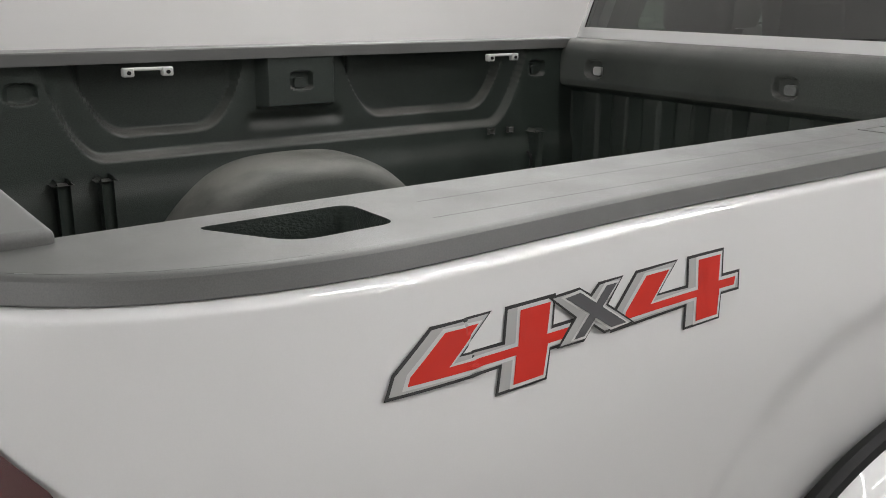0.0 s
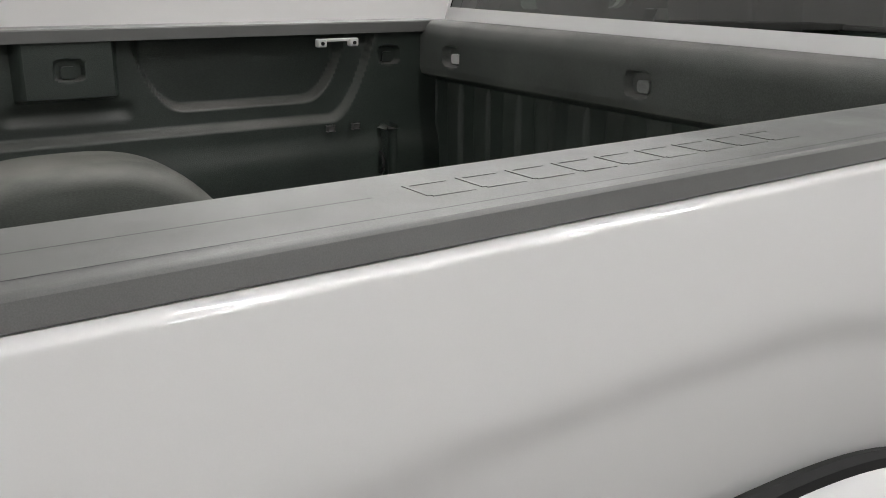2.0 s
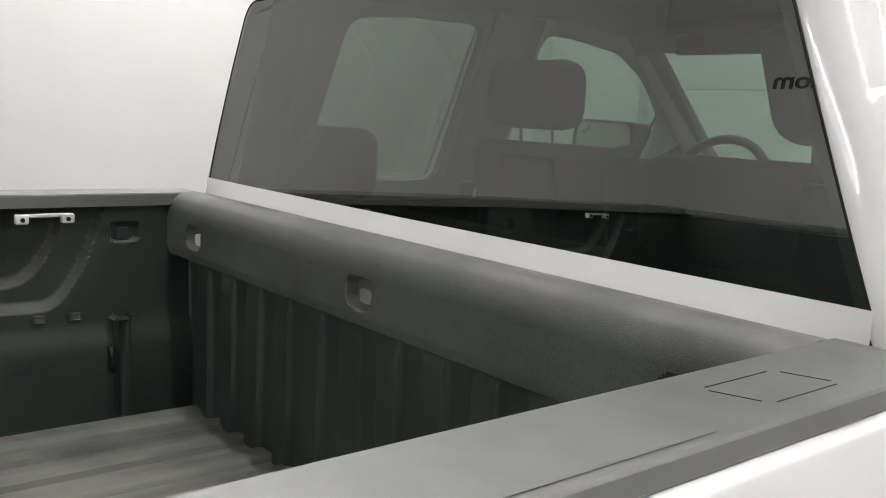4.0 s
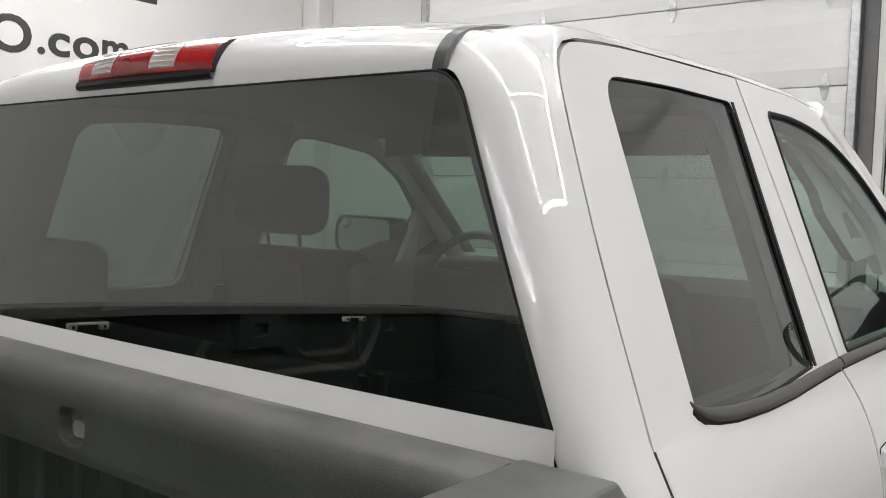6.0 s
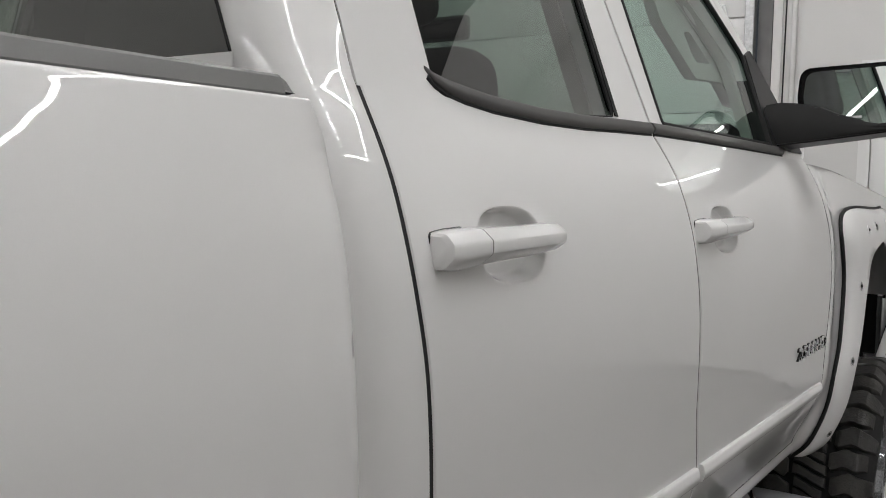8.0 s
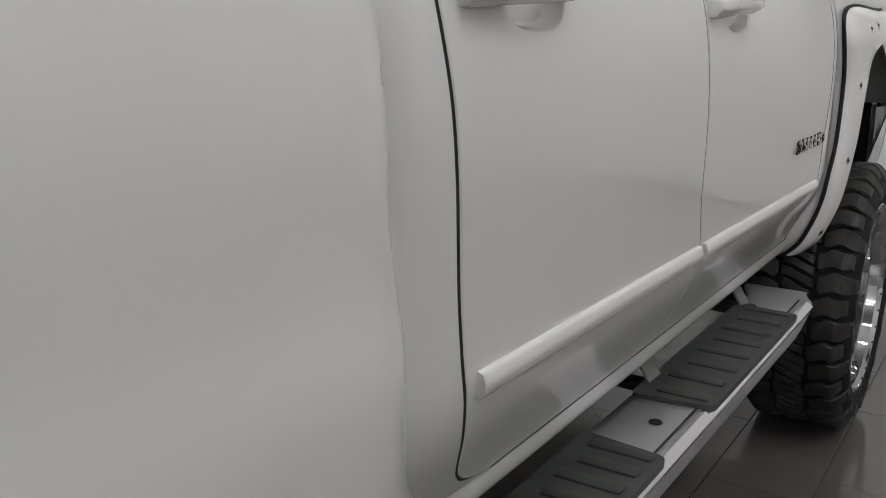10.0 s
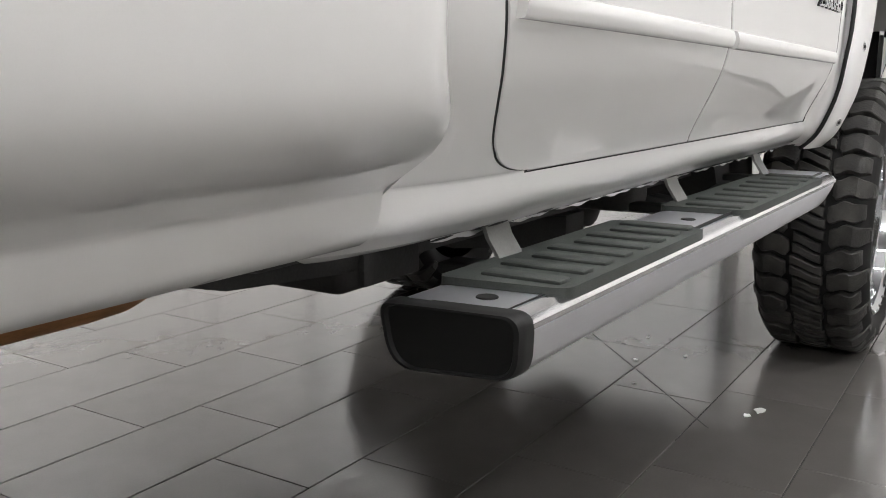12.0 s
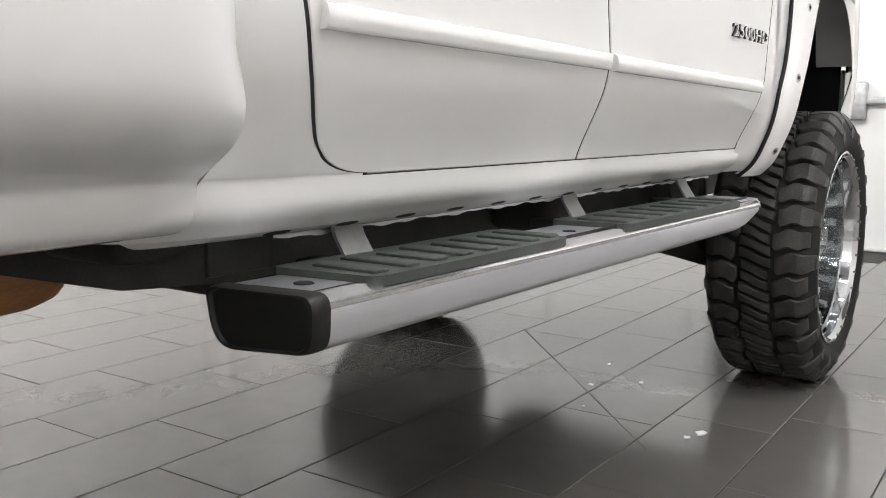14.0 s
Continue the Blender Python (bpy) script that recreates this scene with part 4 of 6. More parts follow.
# ---- truck: cab ----
shut = hermite([0.872, 0.8735, 0.877, 0.884, 0.895, 0.917, 0.983, 1.012, 1.07, 1.12, 1.21, 1.36, 1.46, 1.53, 1.63, 1.70, 1.87, 2.10],
               [3.020, 2.998, 2.974, 2.949, 2.927, 2.902, 2.862, 2.848, 2.830, 2.820, 2.806, 2.790, 2.777, 2.773, 2.773, 2.779, 2.789, 2.82])
middle = hermite([0.872, 0.95, 1.06, 1.16, 1.39, 1.52, 1.60, 1.66], [3.665, 3.66, 3.648, 3.625, 3.598, 3.590, 3.582, 3.562])


def dish(y, z, handles):
    d = 0.0
    for hy in handles:
        d += 0.021 * smoothstep(1.0, 0.50, (abs(y - hy) / 0.075) ** 2.6 + (abs(z - 1.486) / 0.044) ** 2.6)
    return d


def door_skin(s, y0, y1, z0, z1, handles, edge=(0.002, 0.002)):
    zs = [z0, z0 + 0.0008, z0 + 0.0016, z0 + 0.003, z0 + 0.005, z0 + 0.008, z0 + 0.012, z0 + 0.017] + lin(z0 + 0.023, 1.425, 48) + lin(1.43, 1.545, 76) + lin(1.552, z1, 14)
    cols = [(0, 0.0, -0.006), (0, 0.0, -0.003), (0, 0.003, 0)] + [(v, 0, 0) for v in lin(0.006, 0.05, 8) + lin(0.054, 0.40, 190) + lin(0.41, 0.994, 46)] + [(1, -0.003, 0), (1, 0, -0.003), (1, 0, -0.006)]

    def f(z, c):
        v, dy, dx = c
        a, b = y0(z) + edge[0], y1(z) - edge[1]
        y = a + (b - a) * v + dy
        zz = z
        return (s * (cab_x(z) + dx - dish(y, z, handles)), y, zz)
    bm = grid(f, zs, cols)

    def low(k, c):
        v, dy, dx = c
        a, b = y0(z0) + edge[0], y1(z0) - edge[1]
        return (s * (cab_x(z0) - (0, 0.004, 0.03)[k]), a + (b - a) * v + dy, z0 - (0, 0.003, 0.003)[k])
    return merge(bm, grid(low, range(3), cols[2:-2]))


def sweep_side(s, pts, section, start=()):
    """Carry a small section (out, up) along (y, z) points of the cab's side."""
    secs = []
    for i, (y, z) in enumerate(pts):
        k = start[i] if i < len(start) else 1.0
        secs.append([(s * (cab_x(z) + a * k), y, z + b * k) for a, b in section])
    return loft(secs)


def handle(s, door, y0):
    """Pull handle with flat facets: lock cap in a dark seam, and the grip over the dish."""
    xx = cab_x(1.486)

    def body(rows, grow=0.0):
        secs = []
        for y, zb, zt, base, out in rows:
            h = zt - zb
            sec = rounded([(base, zb - grow), (out * 0.55, zb + h * 0.04 - grow), (out, zb + h * 0.36), (out, zt - h * 0.30), (out * 0.62, zt - h * 0.02 + grow), (base, zt + grow)], 0.003, 2)
            secs.append([(s * (xx + a), y0 + y, z) for a, z in sec])
        return loft(secs)
    cap = [(0.028, 1.469, 1.500, -0.006, 0.020), (0.0302, 1.4658, 1.5032, -0.006, 0.027), (0.037, 1.464, 1.5045, -0.006, 0.031), (0.055, 1.464, 1.5065, -0.006, 0.034), (0.0865, 1.467, 1.508, -0.006, 0.037)]
    part("lock_cap", body(cap), WHITE, door, angle=28)
    part("handle_seal", body([(y - (0.0012 if k == 0 else 0.0), zb, zt, -0.014, -0.0015) for k, (y, zb, zt, b, o) in enumerate(cap)], 0.001), RUBBER, door)
    part("cap_joint", body([(0.0860, 1.4672, 1.5078, -0.006, 0.0365), (0.0892, 1.4675, 1.5078, -0.006, 0.0365)]), RUBBER, door)
    grip = [(0.0885, 1.4675, 1.508, -0.004, 0.037), (0.12, 1.469, 1.5085, 0.004, 0.039), (0.15, 1.471, 1.509, 0.012, 0.041), (0.19, 1.4725, 1.5100, 0.012, 0.041), (0.23, 1.4745, 1.5105, 0.008, 0.039), (0.256, 1.4760, 1.5105, -0.004, 0.036), (0.268, 1.4780, 1.5090, -0.006, 0.030), (0.273, 1.4810, 1.5060, -0.006, 0.018)]
    part("handle", body(grip), WHITE, door, "white pull handle", 28)


def glass_edge(v):
    """Half width of the back window at height v, 0 to 1, rounded at the top corners."""
    e = 0.848 - 0.170 * v
    if v > 0.90:
        e -= 0.035 * (1 - math.sqrt(max(0.0, 1 - ((v - 0.90) / 0.10) ** 2))) ** 1.0
    return e


def lean(v):
    """How far forward the back window lies at height v: upright below, leaning evenly above."""
    return 0.0025 * v + 0.0195 * v * v if v < 0.7 else 0.011305 + 0.0298 * (v - 0.7)


def corner_point(z, t):
    """The cab's rounded rear corner: t runs from the back window's edge to the door gap."""
    b = (cab_x(z), (shut(z) if z > 0.872 else 3.020) - 0.0025)
    if z > 1.672:
        a = (glass_edge((z - 1.672) / 0.422) + 0.001, 2.686 + lean((z - 1.672) / 0.422))
    else:
        w = smoothstep(1.672, 1.60, z)
        a = (0.849 + (cab_x(z) - 0.082 - 0.849) * w, 2.686 + 0.003 * w)
    c = (cab_x(z) - 0.006 - 0.012 * smoothstep(1.62, 1.74, z), a[1] + 0.006)
    return ((1 - t) ** 2 * a[0] + 2 * t * (1 - t) * c[0] + t * t * b[0], (1 - t) ** 2 * a[1] + 2 * t * (1 - t) * c[1] + t * t * b[1], z)


def pickup_cab(truck):
    corners = {}
    for s in (1, -1):
        rear = part("rear_door", door_skin(s, shut, middle, 0.872, 1.648, [2.978], (0.005, 0.002)), WHITE, truck, "white rear door with dark tinted window, closed")
        front = part("front_door", door_skin(s, middle, lambda z: 4.6795, 0.872, 1.648, [3.771]), WHITE, truck, "white front door with green tinted window, closed")
        face = lambda y, z, s=s: (s * cab_x(z), y, z)
        back = lambda y, z, s=s: (s * (cab_x(z) - 0.035), y, z)
        ro = rounded([(2.7745, 1.648), (3.565, 1.648), (3.520, 2.187), (3.05, 2.172), (2.832, 2.15), (shut(2.0) + 0.0012, 2.0), (shut(1.9) + 0.0012, 1.9), (shut(1.8) + 0.0012, 1.8), (shut(1.72) + 0.0012, 1.72)], [0, 0, 0, 0.1, 0.09, 0, 0, 0, 0], 6)
        rh = rounded([(2.918, 1.652), (3.15, 1.649), (3.424, 1.668), (3.452, 2.134), (3.17, 2.131), (2.949, 2.118)], [0.02, 0.1, 0.012, 0.02, 0.1, 0.05], 5)
        part("window_frame", slab(ro, [rh], face, back), WHITE, rear)
        fo = [(3.575, 1.648), (4.66, 1.648), (4.58, 1.80), (4.50, 1.90), (4.42, 1.985), (4.33, 2.06), (4.236, 2.12), (4.15, 2.15), (4.05, 2.172), (3.95, 2.184), (3.867, 2.19), (3.528, 2.188)]
        fh = rounded([(3.637, 1.672), (4.372, 1.676), (4.41, 1.90), (4.262, 2.014), (4.16, 2.065), (4.053, 2.104), (3.92, 2.128), (3.79, 2.136), (3.650, 2.133)], [0.01, 0.01, 0.02, 0.1, 0.1, 0.1, 0.1, 0.1, 0.02], 4)
        part("window_frame", slab(fo, [fh], face, back), WHITE, front)
        for door, h, g in ((rear, rh, GLASS_DARK), (front, fh, GLASS_FRONT)):
            p = part("window", fill(h, [], lambda y, z, s=s: (s * (cab_x(z) - 0.006), y, z)), g, door, "dark tinted window pane" if g is GLASS_DARK else "green tinted window pane")
            part("window_seal", tube([(s * (cab_x(z) - 0.003), y, z) for y, z in h], 0.0028 if g is GLASS_DARK else 0.0060, 8, True), RUBBER, door)
        for door, o, h in ((rear, [(2.83, 1.60), (3.54, 1.60), (3.50, 2.165), (3.06, 2.155), (2.87, 2.13)], [(2.95, 1.66), (3.42, 1.66), (3.44, 2.115), (3.18, 2.112), (2.99, 2.09)]),
                           (front, [(3.60, 1.60), (4.44, 1.60), (4.46, 1.90), (4.27, 2.075), (4.06, 2.145), (3.80, 2.165), (3.57, 2.165)], [(3.66, 1.66), (4.355, 1.66), (4.38, 1.885), (4.24, 1.998), (4.05, 2.085), (3.80, 2.112), (3.675, 2.11)])):
            part("window_trim", slab(rounded(o, 0.02, 3), [rounded(h, 0.045, 5)], lambda y, z, s=s: (s * (cab_x(z) - 0.037), y, z), lambda y, z, s=s: (s * (cab_x(z) - 0.062), y, z)), PILLAR if door is front else HEADLINER, door)
        # black strip on the door's pillar edge
        part("pillar_strip", slab([(3.424, 1.67), (3.436, 1.67), (3.463, 2.134), (3.452, 2.134)], [], lambda y, z, s=s: (s * (cab_x(z) + 0.002), y, z), lambda y, z, s=s: (s * (cab_x(z) - 0.009), y, z)), RUBBER, rear)
        sec = rounded([(-0.004, -0.009), (0.008, -0.008), (0.011, 0.0), (0.005, 0.011), (-0.004, 0.012)], 0.003, 2)
        line = [(2.909, 1.682), (2.919, 1.673), (2.937, 1.665), (2.97, 1.658), (3.03, 1.652), (3.15, 1.648), (3.28, 1.649), (3.42, 1.654), (3.556, 1.658)]
        part("belt_moulding", sweep_side(s, line, sec, (0.25, 0.5, 0.8)), GREY_TRIM, rear, "grey belt moulding")
        # shadow under the belt mouldings drawn as a black strip
        part("belt_lip", tube([(s * (cab_x(z) + 0.003), y, z - 0.0105) for y, z in line], 0.0042, 8), RUBBER, rear, "black strip for the shadow under the belt moulding")
        part("belt_lip", tube([(s * (cab_x(z) + 0.003), y, z - 0.0105) for y, z in ((3.566, 1.659), (3.8, 1.661), (4.1, 1.662), (4.44, 1.662))], 0.0042, 8), RUBBER, front, "black strip for the shadow under the belt moulding")
        part("belt_moulding", sweep_side(s, [(3.566, 1.659), (3.8, 1.661), (4.1, 1.662), (4.44, 1.662)], sec), GREY_TRIM, front, "grey belt moulding")
        ms = rounded([(-0.004, -0.016), (0.009, -0.015), (0.013, 0.0), (0.009, 0.015), (-0.004, 0.017)], 0.004, 3)
        part("side_moulding", sweep_side(s, [(2.857, 1.060), (2.865, 1.060), (3.2, 1.057), (3.634, 1.052)], ms), WHITE, rear)
        part("side_moulding", sweep_side(s, [(3.660, 1.051), (4.0, 1.047), (4.4, 1.043), (4.64, 1.040)], ms), WHITE, front)
        handle(s, rear, 2.785)
        handle(s, front, 3.578)
        if s == 1:
            m = Matrix(((0, 0, 1, 1.0125), (1, 0, 0, 0), (0, 1, 0, 0), (0, 0, 0, 1)))
            b = lettering("2500HD", 0.045, Matrix.Translation((0, 4.350, 1.155)) @ m, 0.004, POLISH, "badge", front, 1.25, width=0.296, bold=-0.022)
            b["label"] = "chrome model badge reading 2500HD"
            e = lettering("2500HD", 0.045, Matrix.Translation((-0.0035, 4.347, 1.155)) @ m, 0.004, BLACK, "badge_base", front, 1.25, width=0.300, bold=-0.008)
        # dark strips stand in for the shade in the panel gaps
        part("door_seal", grid(lambda z, k, s=s: (s * (cab_x(z) - 0.0016), shut(z) + (-0.0035, 0.0062)[k], z), [0.872, 0.8728, 0.8736, 0.875, 0.877, 0.880, 0.884, 0.889] + lin(0.895, 2.06, 80), range(2)), DARK, truck)
        part("door_seal", grid(lambda z, k, s=s: (s * (cab_x(z) - 0.0014), middle(z) + (-0.0026, 0.0026)[k], z), lin(0.869, 1.66, 60), range(2)), DARK, truck)
        part("door_seal", grid(lambda z, k, s=s: (s * (cab_x(z) - 0.0014), 4.679 + (-0.003, 0.003)[k], z), lin(0.869, 1.64, 60), range(2)), DARK, truck)
        part("door_seal", grid(lambda y, k, s=s: (s * (cab_x(0.87) - 0.0016), y, (0.8692, 0.8722)[k]), lin(3.012, 4.68, 8), range(2)), DARK, truck)
        # added dark sheet behind the panel gaps, so that they look shaded
        part("door_jamb", grid(lambda y, z, s=s: (s * (cab_x(z) - 0.026), y, z), lin(2.79, 4.72, 8), lin(0.86, 1.66, 40)), DARK, truck)
        # rocker
        rk = [(cab_x(z), z) for z in lin(0.8688, 0.818, 10)] + [(cab_x(0.812), 0.812), (cab_x(0.806), 0.806), (0.8870, 0.8015), (0.876, 0.7950), (0.866, 0.7905), (0.852, 0.7885)]
        rx = part("rocker", grid(lambda y, k, s=s: (s * rk[k][0], y, rk[k][1]), [3.0165] + lin(3.03, 4.72, 20), range(len(rk))), WHITE, truck, "white rocker panel")
        part("pinch_seam", grid(lambda y, k, s=s: (s * (0.853, 0.8525, 0.849, 0.8485)[k], y, (0.7885, 0.784 + 0.0016 * math.sin(y * 37) + 0.0014 * math.sin(y * 91), 0.784 + 0.0016 * math.sin(y * 37), 0.80)[k]), lin(2.93, 4.7, 160), range(4)), WHITE, rx)
        lip = ((0.0, 0.80), (0.006, 0.7975), (0.016, 0.7935), (0.026, 0.7905), (0.040, 0.7885))

        def lip_point(t, k, s=s):
            p = corner_point(0.80, t)
            a = t * math.pi / 2
            return (s * (p[0] - lip[k][0] * math.sin(a)), p[1] + lip[k][0] * math.cos(a), lip[k][1])
        part("corner_lip", grid(lip_point, lin(0.2, 1.0, 14), range(5)), WHITE, rx)
        for k in range(1, 13):
            y = 2.765 + k * 0.1385
            bm = bmesh.new()
            vs = [bm.verts.new((s * (0.8818 + 0.0055 * math.cos(a)), y + 0.025 * math.copysign(abs(math.sin(a)) ** 0.8, math.sin(a)), 0.7978 + 0.0033 * math.cos(a))) for a in lin(0, math.tau, 19)[:-1]]
            bm.faces.new(vs)
            part("drain_slot", bm, DARK, rx)
        # rear corner of the cab, rounded into the back
        bm = grid(lambda z, k, s=s: (s * corner_point(z, k)[0],) + corner_point(z, k)[1:], [0.80, 0.804, 0.808, 0.812, 0.817, 0.822, 0.828, 0.834, 0.84, 0.85, 0.86, 0.868, 0.872, 0.8728, 0.8736, 0.875, 0.877, 0.880, 0.884, 0.889] + lin(0.895, 1.60, 44) + lin(1.61, 2.0, 26) + lin(2.005, 2.05, 9), lin(0, 1, 22))
        merge(bm, grid(lambda z, k, s=s: (s * (cab_x(z) - (0, 0.003, 0.006)[k]), shut(z) - 0.0025 + (0, 0.0008, 0.0008)[k], z), [0.872, 0.8728, 0.8736, 0.875, 0.877, 0.880, 0.884, 0.889] + lin(0.895, 2.05, 50), range(3)))
        corners[s] = bm
        # roof side rail, from the pillar over the doors
        # door mirror
        hx = lambda x: s * x
        o = rounded([(0.955, 1.775), (0.962, 1.868), (1.225, 1.872), (1.245, 1.80), (1.235, 1.725), (1.02, 1.702)], [0.03, 0.03, 0.05, 0.04, 0.04, 0.05], 6)
        cx, cz = 1.10, 1.79
        secs = []
        for y, k in ((4.432, 0.96), (4.428, 0.99), (4.435, 1.0), (4.50, 1.0), (4.55, 0.93), (4.58, 0.78), (4.59, 0.5)):
            secs.append([(hx(cx + (x - cx) * k), y - 0.02 * (x - 1.1) / 0.15, cz + (z - cz) * k) for x, z in o])
        mh = part("door_mirror", loft(secs), GLOSS_BLACK, truck, "gloss black door mirror on a folding arm")
        gl = [(hx(cx + (x - cx) * 0.88), 4.427 - 0.016 * (x - 1.1) / 0.15, cz + (z - cz) * 0.86) for x, z in o]
        bm = bmesh.new()
        bm.faces.new([bm.verts.new(p) for p in gl])
        part("mirror_glass", bm, MIRROR, mh, "mirror glass")
        part("spot_mirror", lathe([(-0.004, 0.0), (-0.003, 0.016), (0.0, 0.024), (0.003, 0.027)], (hx(1.188), 4.414, 1.84), 24, "y"), MIRROR, mh, "small round convex mirror")
        arm = [[(hx(x), y0, zb), (hx(x), y0 - 0.006, (zb + zt) / 2), (hx(x), y0, zt), (hx(x), 4.55, zt), (hx(x), 4.56, zb)] for x, y0, zb, zt in
               ((0.890, 4.40, 1.672, 1.775), (0.925, 4.402, 1.675, 1.782), (0.965, 4.410, 1.680, 1.780), (1.01, 4.416, 1.686, 1.772), (1.06, 4.420, 1.692, 1.752), (1.12, 4.422, 1.700, 1.735), (1.18, 4.424, 1.708, 1.728))]
        bm = loft(arm)
        bmesh.ops.bevel(bm, geom=bm.edges[:], offset=0.004, segments=2, affect="EDGES")
        part("mirror_arm", bm, BLACK, mh)
        sail = [(4.36, 1.668), (4.66, 1.668), (4.585, 1.80), (4.48, 1.925), (4.415, 1.905)]
        part("mirror_sail", slab(sail, [], lambda y, z, s=s: (s * (cab_x(z) + 0.006), y, z), back), BLACK, mh)
        if s == 1:
            for k, (w, zz) in enumerate(((0.10, 1.742), (0.07, 1.732))):
                part("printed_line", box(1.10 - w / 2, 1.10 + w / 2, 4.4255, 4.4262, zz, zz + 0.005), SILVER, mh, flat=True)
    # roof
    zt = hermite([2.70, 2.76, 2.83, 2.92, 3.05, 3.5, 3.87, 4.05, 4.24, 4.42], [2.10, 2.125, 2.152, 2.168, 2.175, 2.190, 2.193, 2.173, 2.12, 1.985])
    ys = [(2.709, 0.0), (2.7105, 0.15), (2.715, 0.32), (2.724, 0.5), (2.737, 0.67), (2.757, 0.82), (2.785, 0.92), (2.815, 0.98), (2.86, 1.0)] + [(y, 1.0) for y in lin(2.9, 4.05, 14)]

    def crown(y, x):
        e = cab_x(zt(y)) - 0.002
        q = min(1.0, abs(x) / e)
        return zt(y) + 0.055 * (1 - q ** 2.6) ** 0.75

    XS = 0.650

    def roof(k, v):
        y, f = ys[k]
        x = v * XS
        z = crown(max(y, 2.81), x)
        z = 2.098 + (z - 2.098) * f
        return (x, y - 0.018 * (1 - v * v) * (1 - smoothstep(2.75, 3.1, y)), z)
    part("roof", grid(roof, range(len(ys)), lin(-1, 1, 41)), WHITE, truck, "glossy white cab roof")
    line = hermite([y for y, _ in ys], [roof(k, 1)[2] for k in range(len(ys))])
    for s in (1, -1):
        part("roof_ditch_strip", grid(lambda k, v, s=s: (s * (XS - 0.018 + 0.026 * v), roof(k, 1)[1] - (0.004 if 0 < v < 1 else -0.002) * (1 - ys[k][1]), roof(k, (XS - 0.03 + 0.03 * v) / XS)[2] + (0.0035 if 0 < v < 1 else -0.003) * (0.2 + 0.8 * ys[k][1]) - 0.012 * smoothstep(2.80, 2.95, ys[k][0])), range(len(ys)), [0, 0.12, 0.5, 0.88, 1.0]), GREY_TRIM, truck, "dark grey roof ditch strip")
        # shell from the pillar and door tops over to the strip
        edge = [corner_point(2.05, t) for t in lin(0, 1, 22)]
        drop = [(2.818, 2.085), (2.826, 2.115), (2.840, 2.137), (2.862, 2.152), (2.90, 2.162), (2.97, 2.169), (3.05, 2.174), (3.28, 2.183), (3.5, 2.189), (3.7, 2.1905), (3.867, 2.1915), (3.95, 2.186), (4.05, 2.174)]
        edge += [(cab_x(z), y, z) for y, z in drop]
        n = len(edge)
        inner = []
        for i in range(22):
            inner.append(2.710 + 0.055 * (i / 21) ** 2)
        inner += [2.785, 2.81, 2.835, 2.87, 2.92, 2.985, 3.06, 3.28, 3.5, 3.7, 3.867, 3.95, 4.05]

        def shell(i, t, s=s):
            o = Vector(edge[i])
            y = inner[i]
            ia = Vector((XS, y, line(y)))
            if i < 22:
                ia.z = 2.098 + (line(inner[21]) - 2.098) * smoothstep(0, 1, i / 21)
            up = (o - Vector(corner_point(2.04, i / 21))) if i < 22 else Vector((-0.3913, 0, 1))
            c = o + up * ((ia.z + 0.004 - o.z) / up.z)
            p = o * (1 - t) ** 2 + c * (2 * t * (1 - t)) + ia * t * t
            return (s * p.x, p.y, p.z)
        part("cab_corner", merge(corners[s], grid(shell, range(n), lin(0, 1, 16))), WHITE, truck, "white cab corner pillar running into the roof side rail", 60)
    part("headliner", grid(lambda y, x: (x, y, crown(y, x) - 0.045 - 0.03 * abs(x) ** 4), lin(2.722, 4.05, 14), lin(-0.70, 0.70, 15)), HEADLINER, truck)
    # high brake lamp
    lamp = part("brake_lamp", grid(lambda x, k: (x, (2.694, 2.684, 2.681, 2.684, 2.694)[k] + 0.10 * x * x, (2.108, 2.110, 2.116, 2.124, 2.126)[k]), lin(-0.183, 0.207, 20), range(5)), BLACK, truck, "red and clear high brake lamp")
    prof_l = hermite([0, 1, 2, 3, 4, 5, 6], [2.700, 2.688, 2.686, 2.692, 2.706, 2.736, 2.775])
    prof_z = hermite([0, 1, 2, 3, 4, 5, 6], [2.124, 2.126, 2.135, 2.155, 2.172, 2.186, 2.198])

    def lensf(x, k, lift=0.0):
        return (x, prof_l(k) - lift + 0.10 * x * x, prof_z(k) + lift * 0.4 - 0.12 * x * x)
    part("lens", grid(lensf, lin(-0.181, 0.205, 30), lin(0, 6, 19)), LENS_RED, lamp, "red lens")
    for x, e in ((-0.181, -1), (0.205, 1)):
        part("lamp_end", grid(lambda k, v: (lensf(x, k)[0] + e * 0.004 * v, lensf(x, k)[1] + 0.035 * v, lensf(x, k)[2] - 0.004 * v), lin(0, 6, 13), [0, 0.5, 1]), BLACK, lamp)
    for a, b in ((-0.135, -0.070), (0.042, 0.112)):
        w = part("clear_lens", grid(lambda x, k: lensf(x, k, 0.0012), lin(a, b, 8), lin(1.9, 4.5, 9)), LENS_CLEAR, lamp, "clear ribbed lens")
        for k in lin(2.1, 4.3, 6):
            part("lens_rib", tube([lensf(x, k, 0.0015) for x in lin(a + 0.004, b - 0.004, 6)], 0.0012, 5), PALE, w)
    for a, b, k0, k1 in ((-0.068, 0.040, 1.0, 3.1), (0.115, 0.202, 0.8, 2.2), (-0.180, -0.140, 1.0, 2.2)):
        part("dark_lens", grid(lambda x, k: lensf(x, k, 0.0010), lin(a + 0.003, b - 0.003, 8), lin(k0, k1, 6)), LENS_DEEP, lamp, "darker red lens")
    # back of the cab and its window
    def back_panel(x, z):
        w = min(1.0, (1.674 - z) / 0.034)
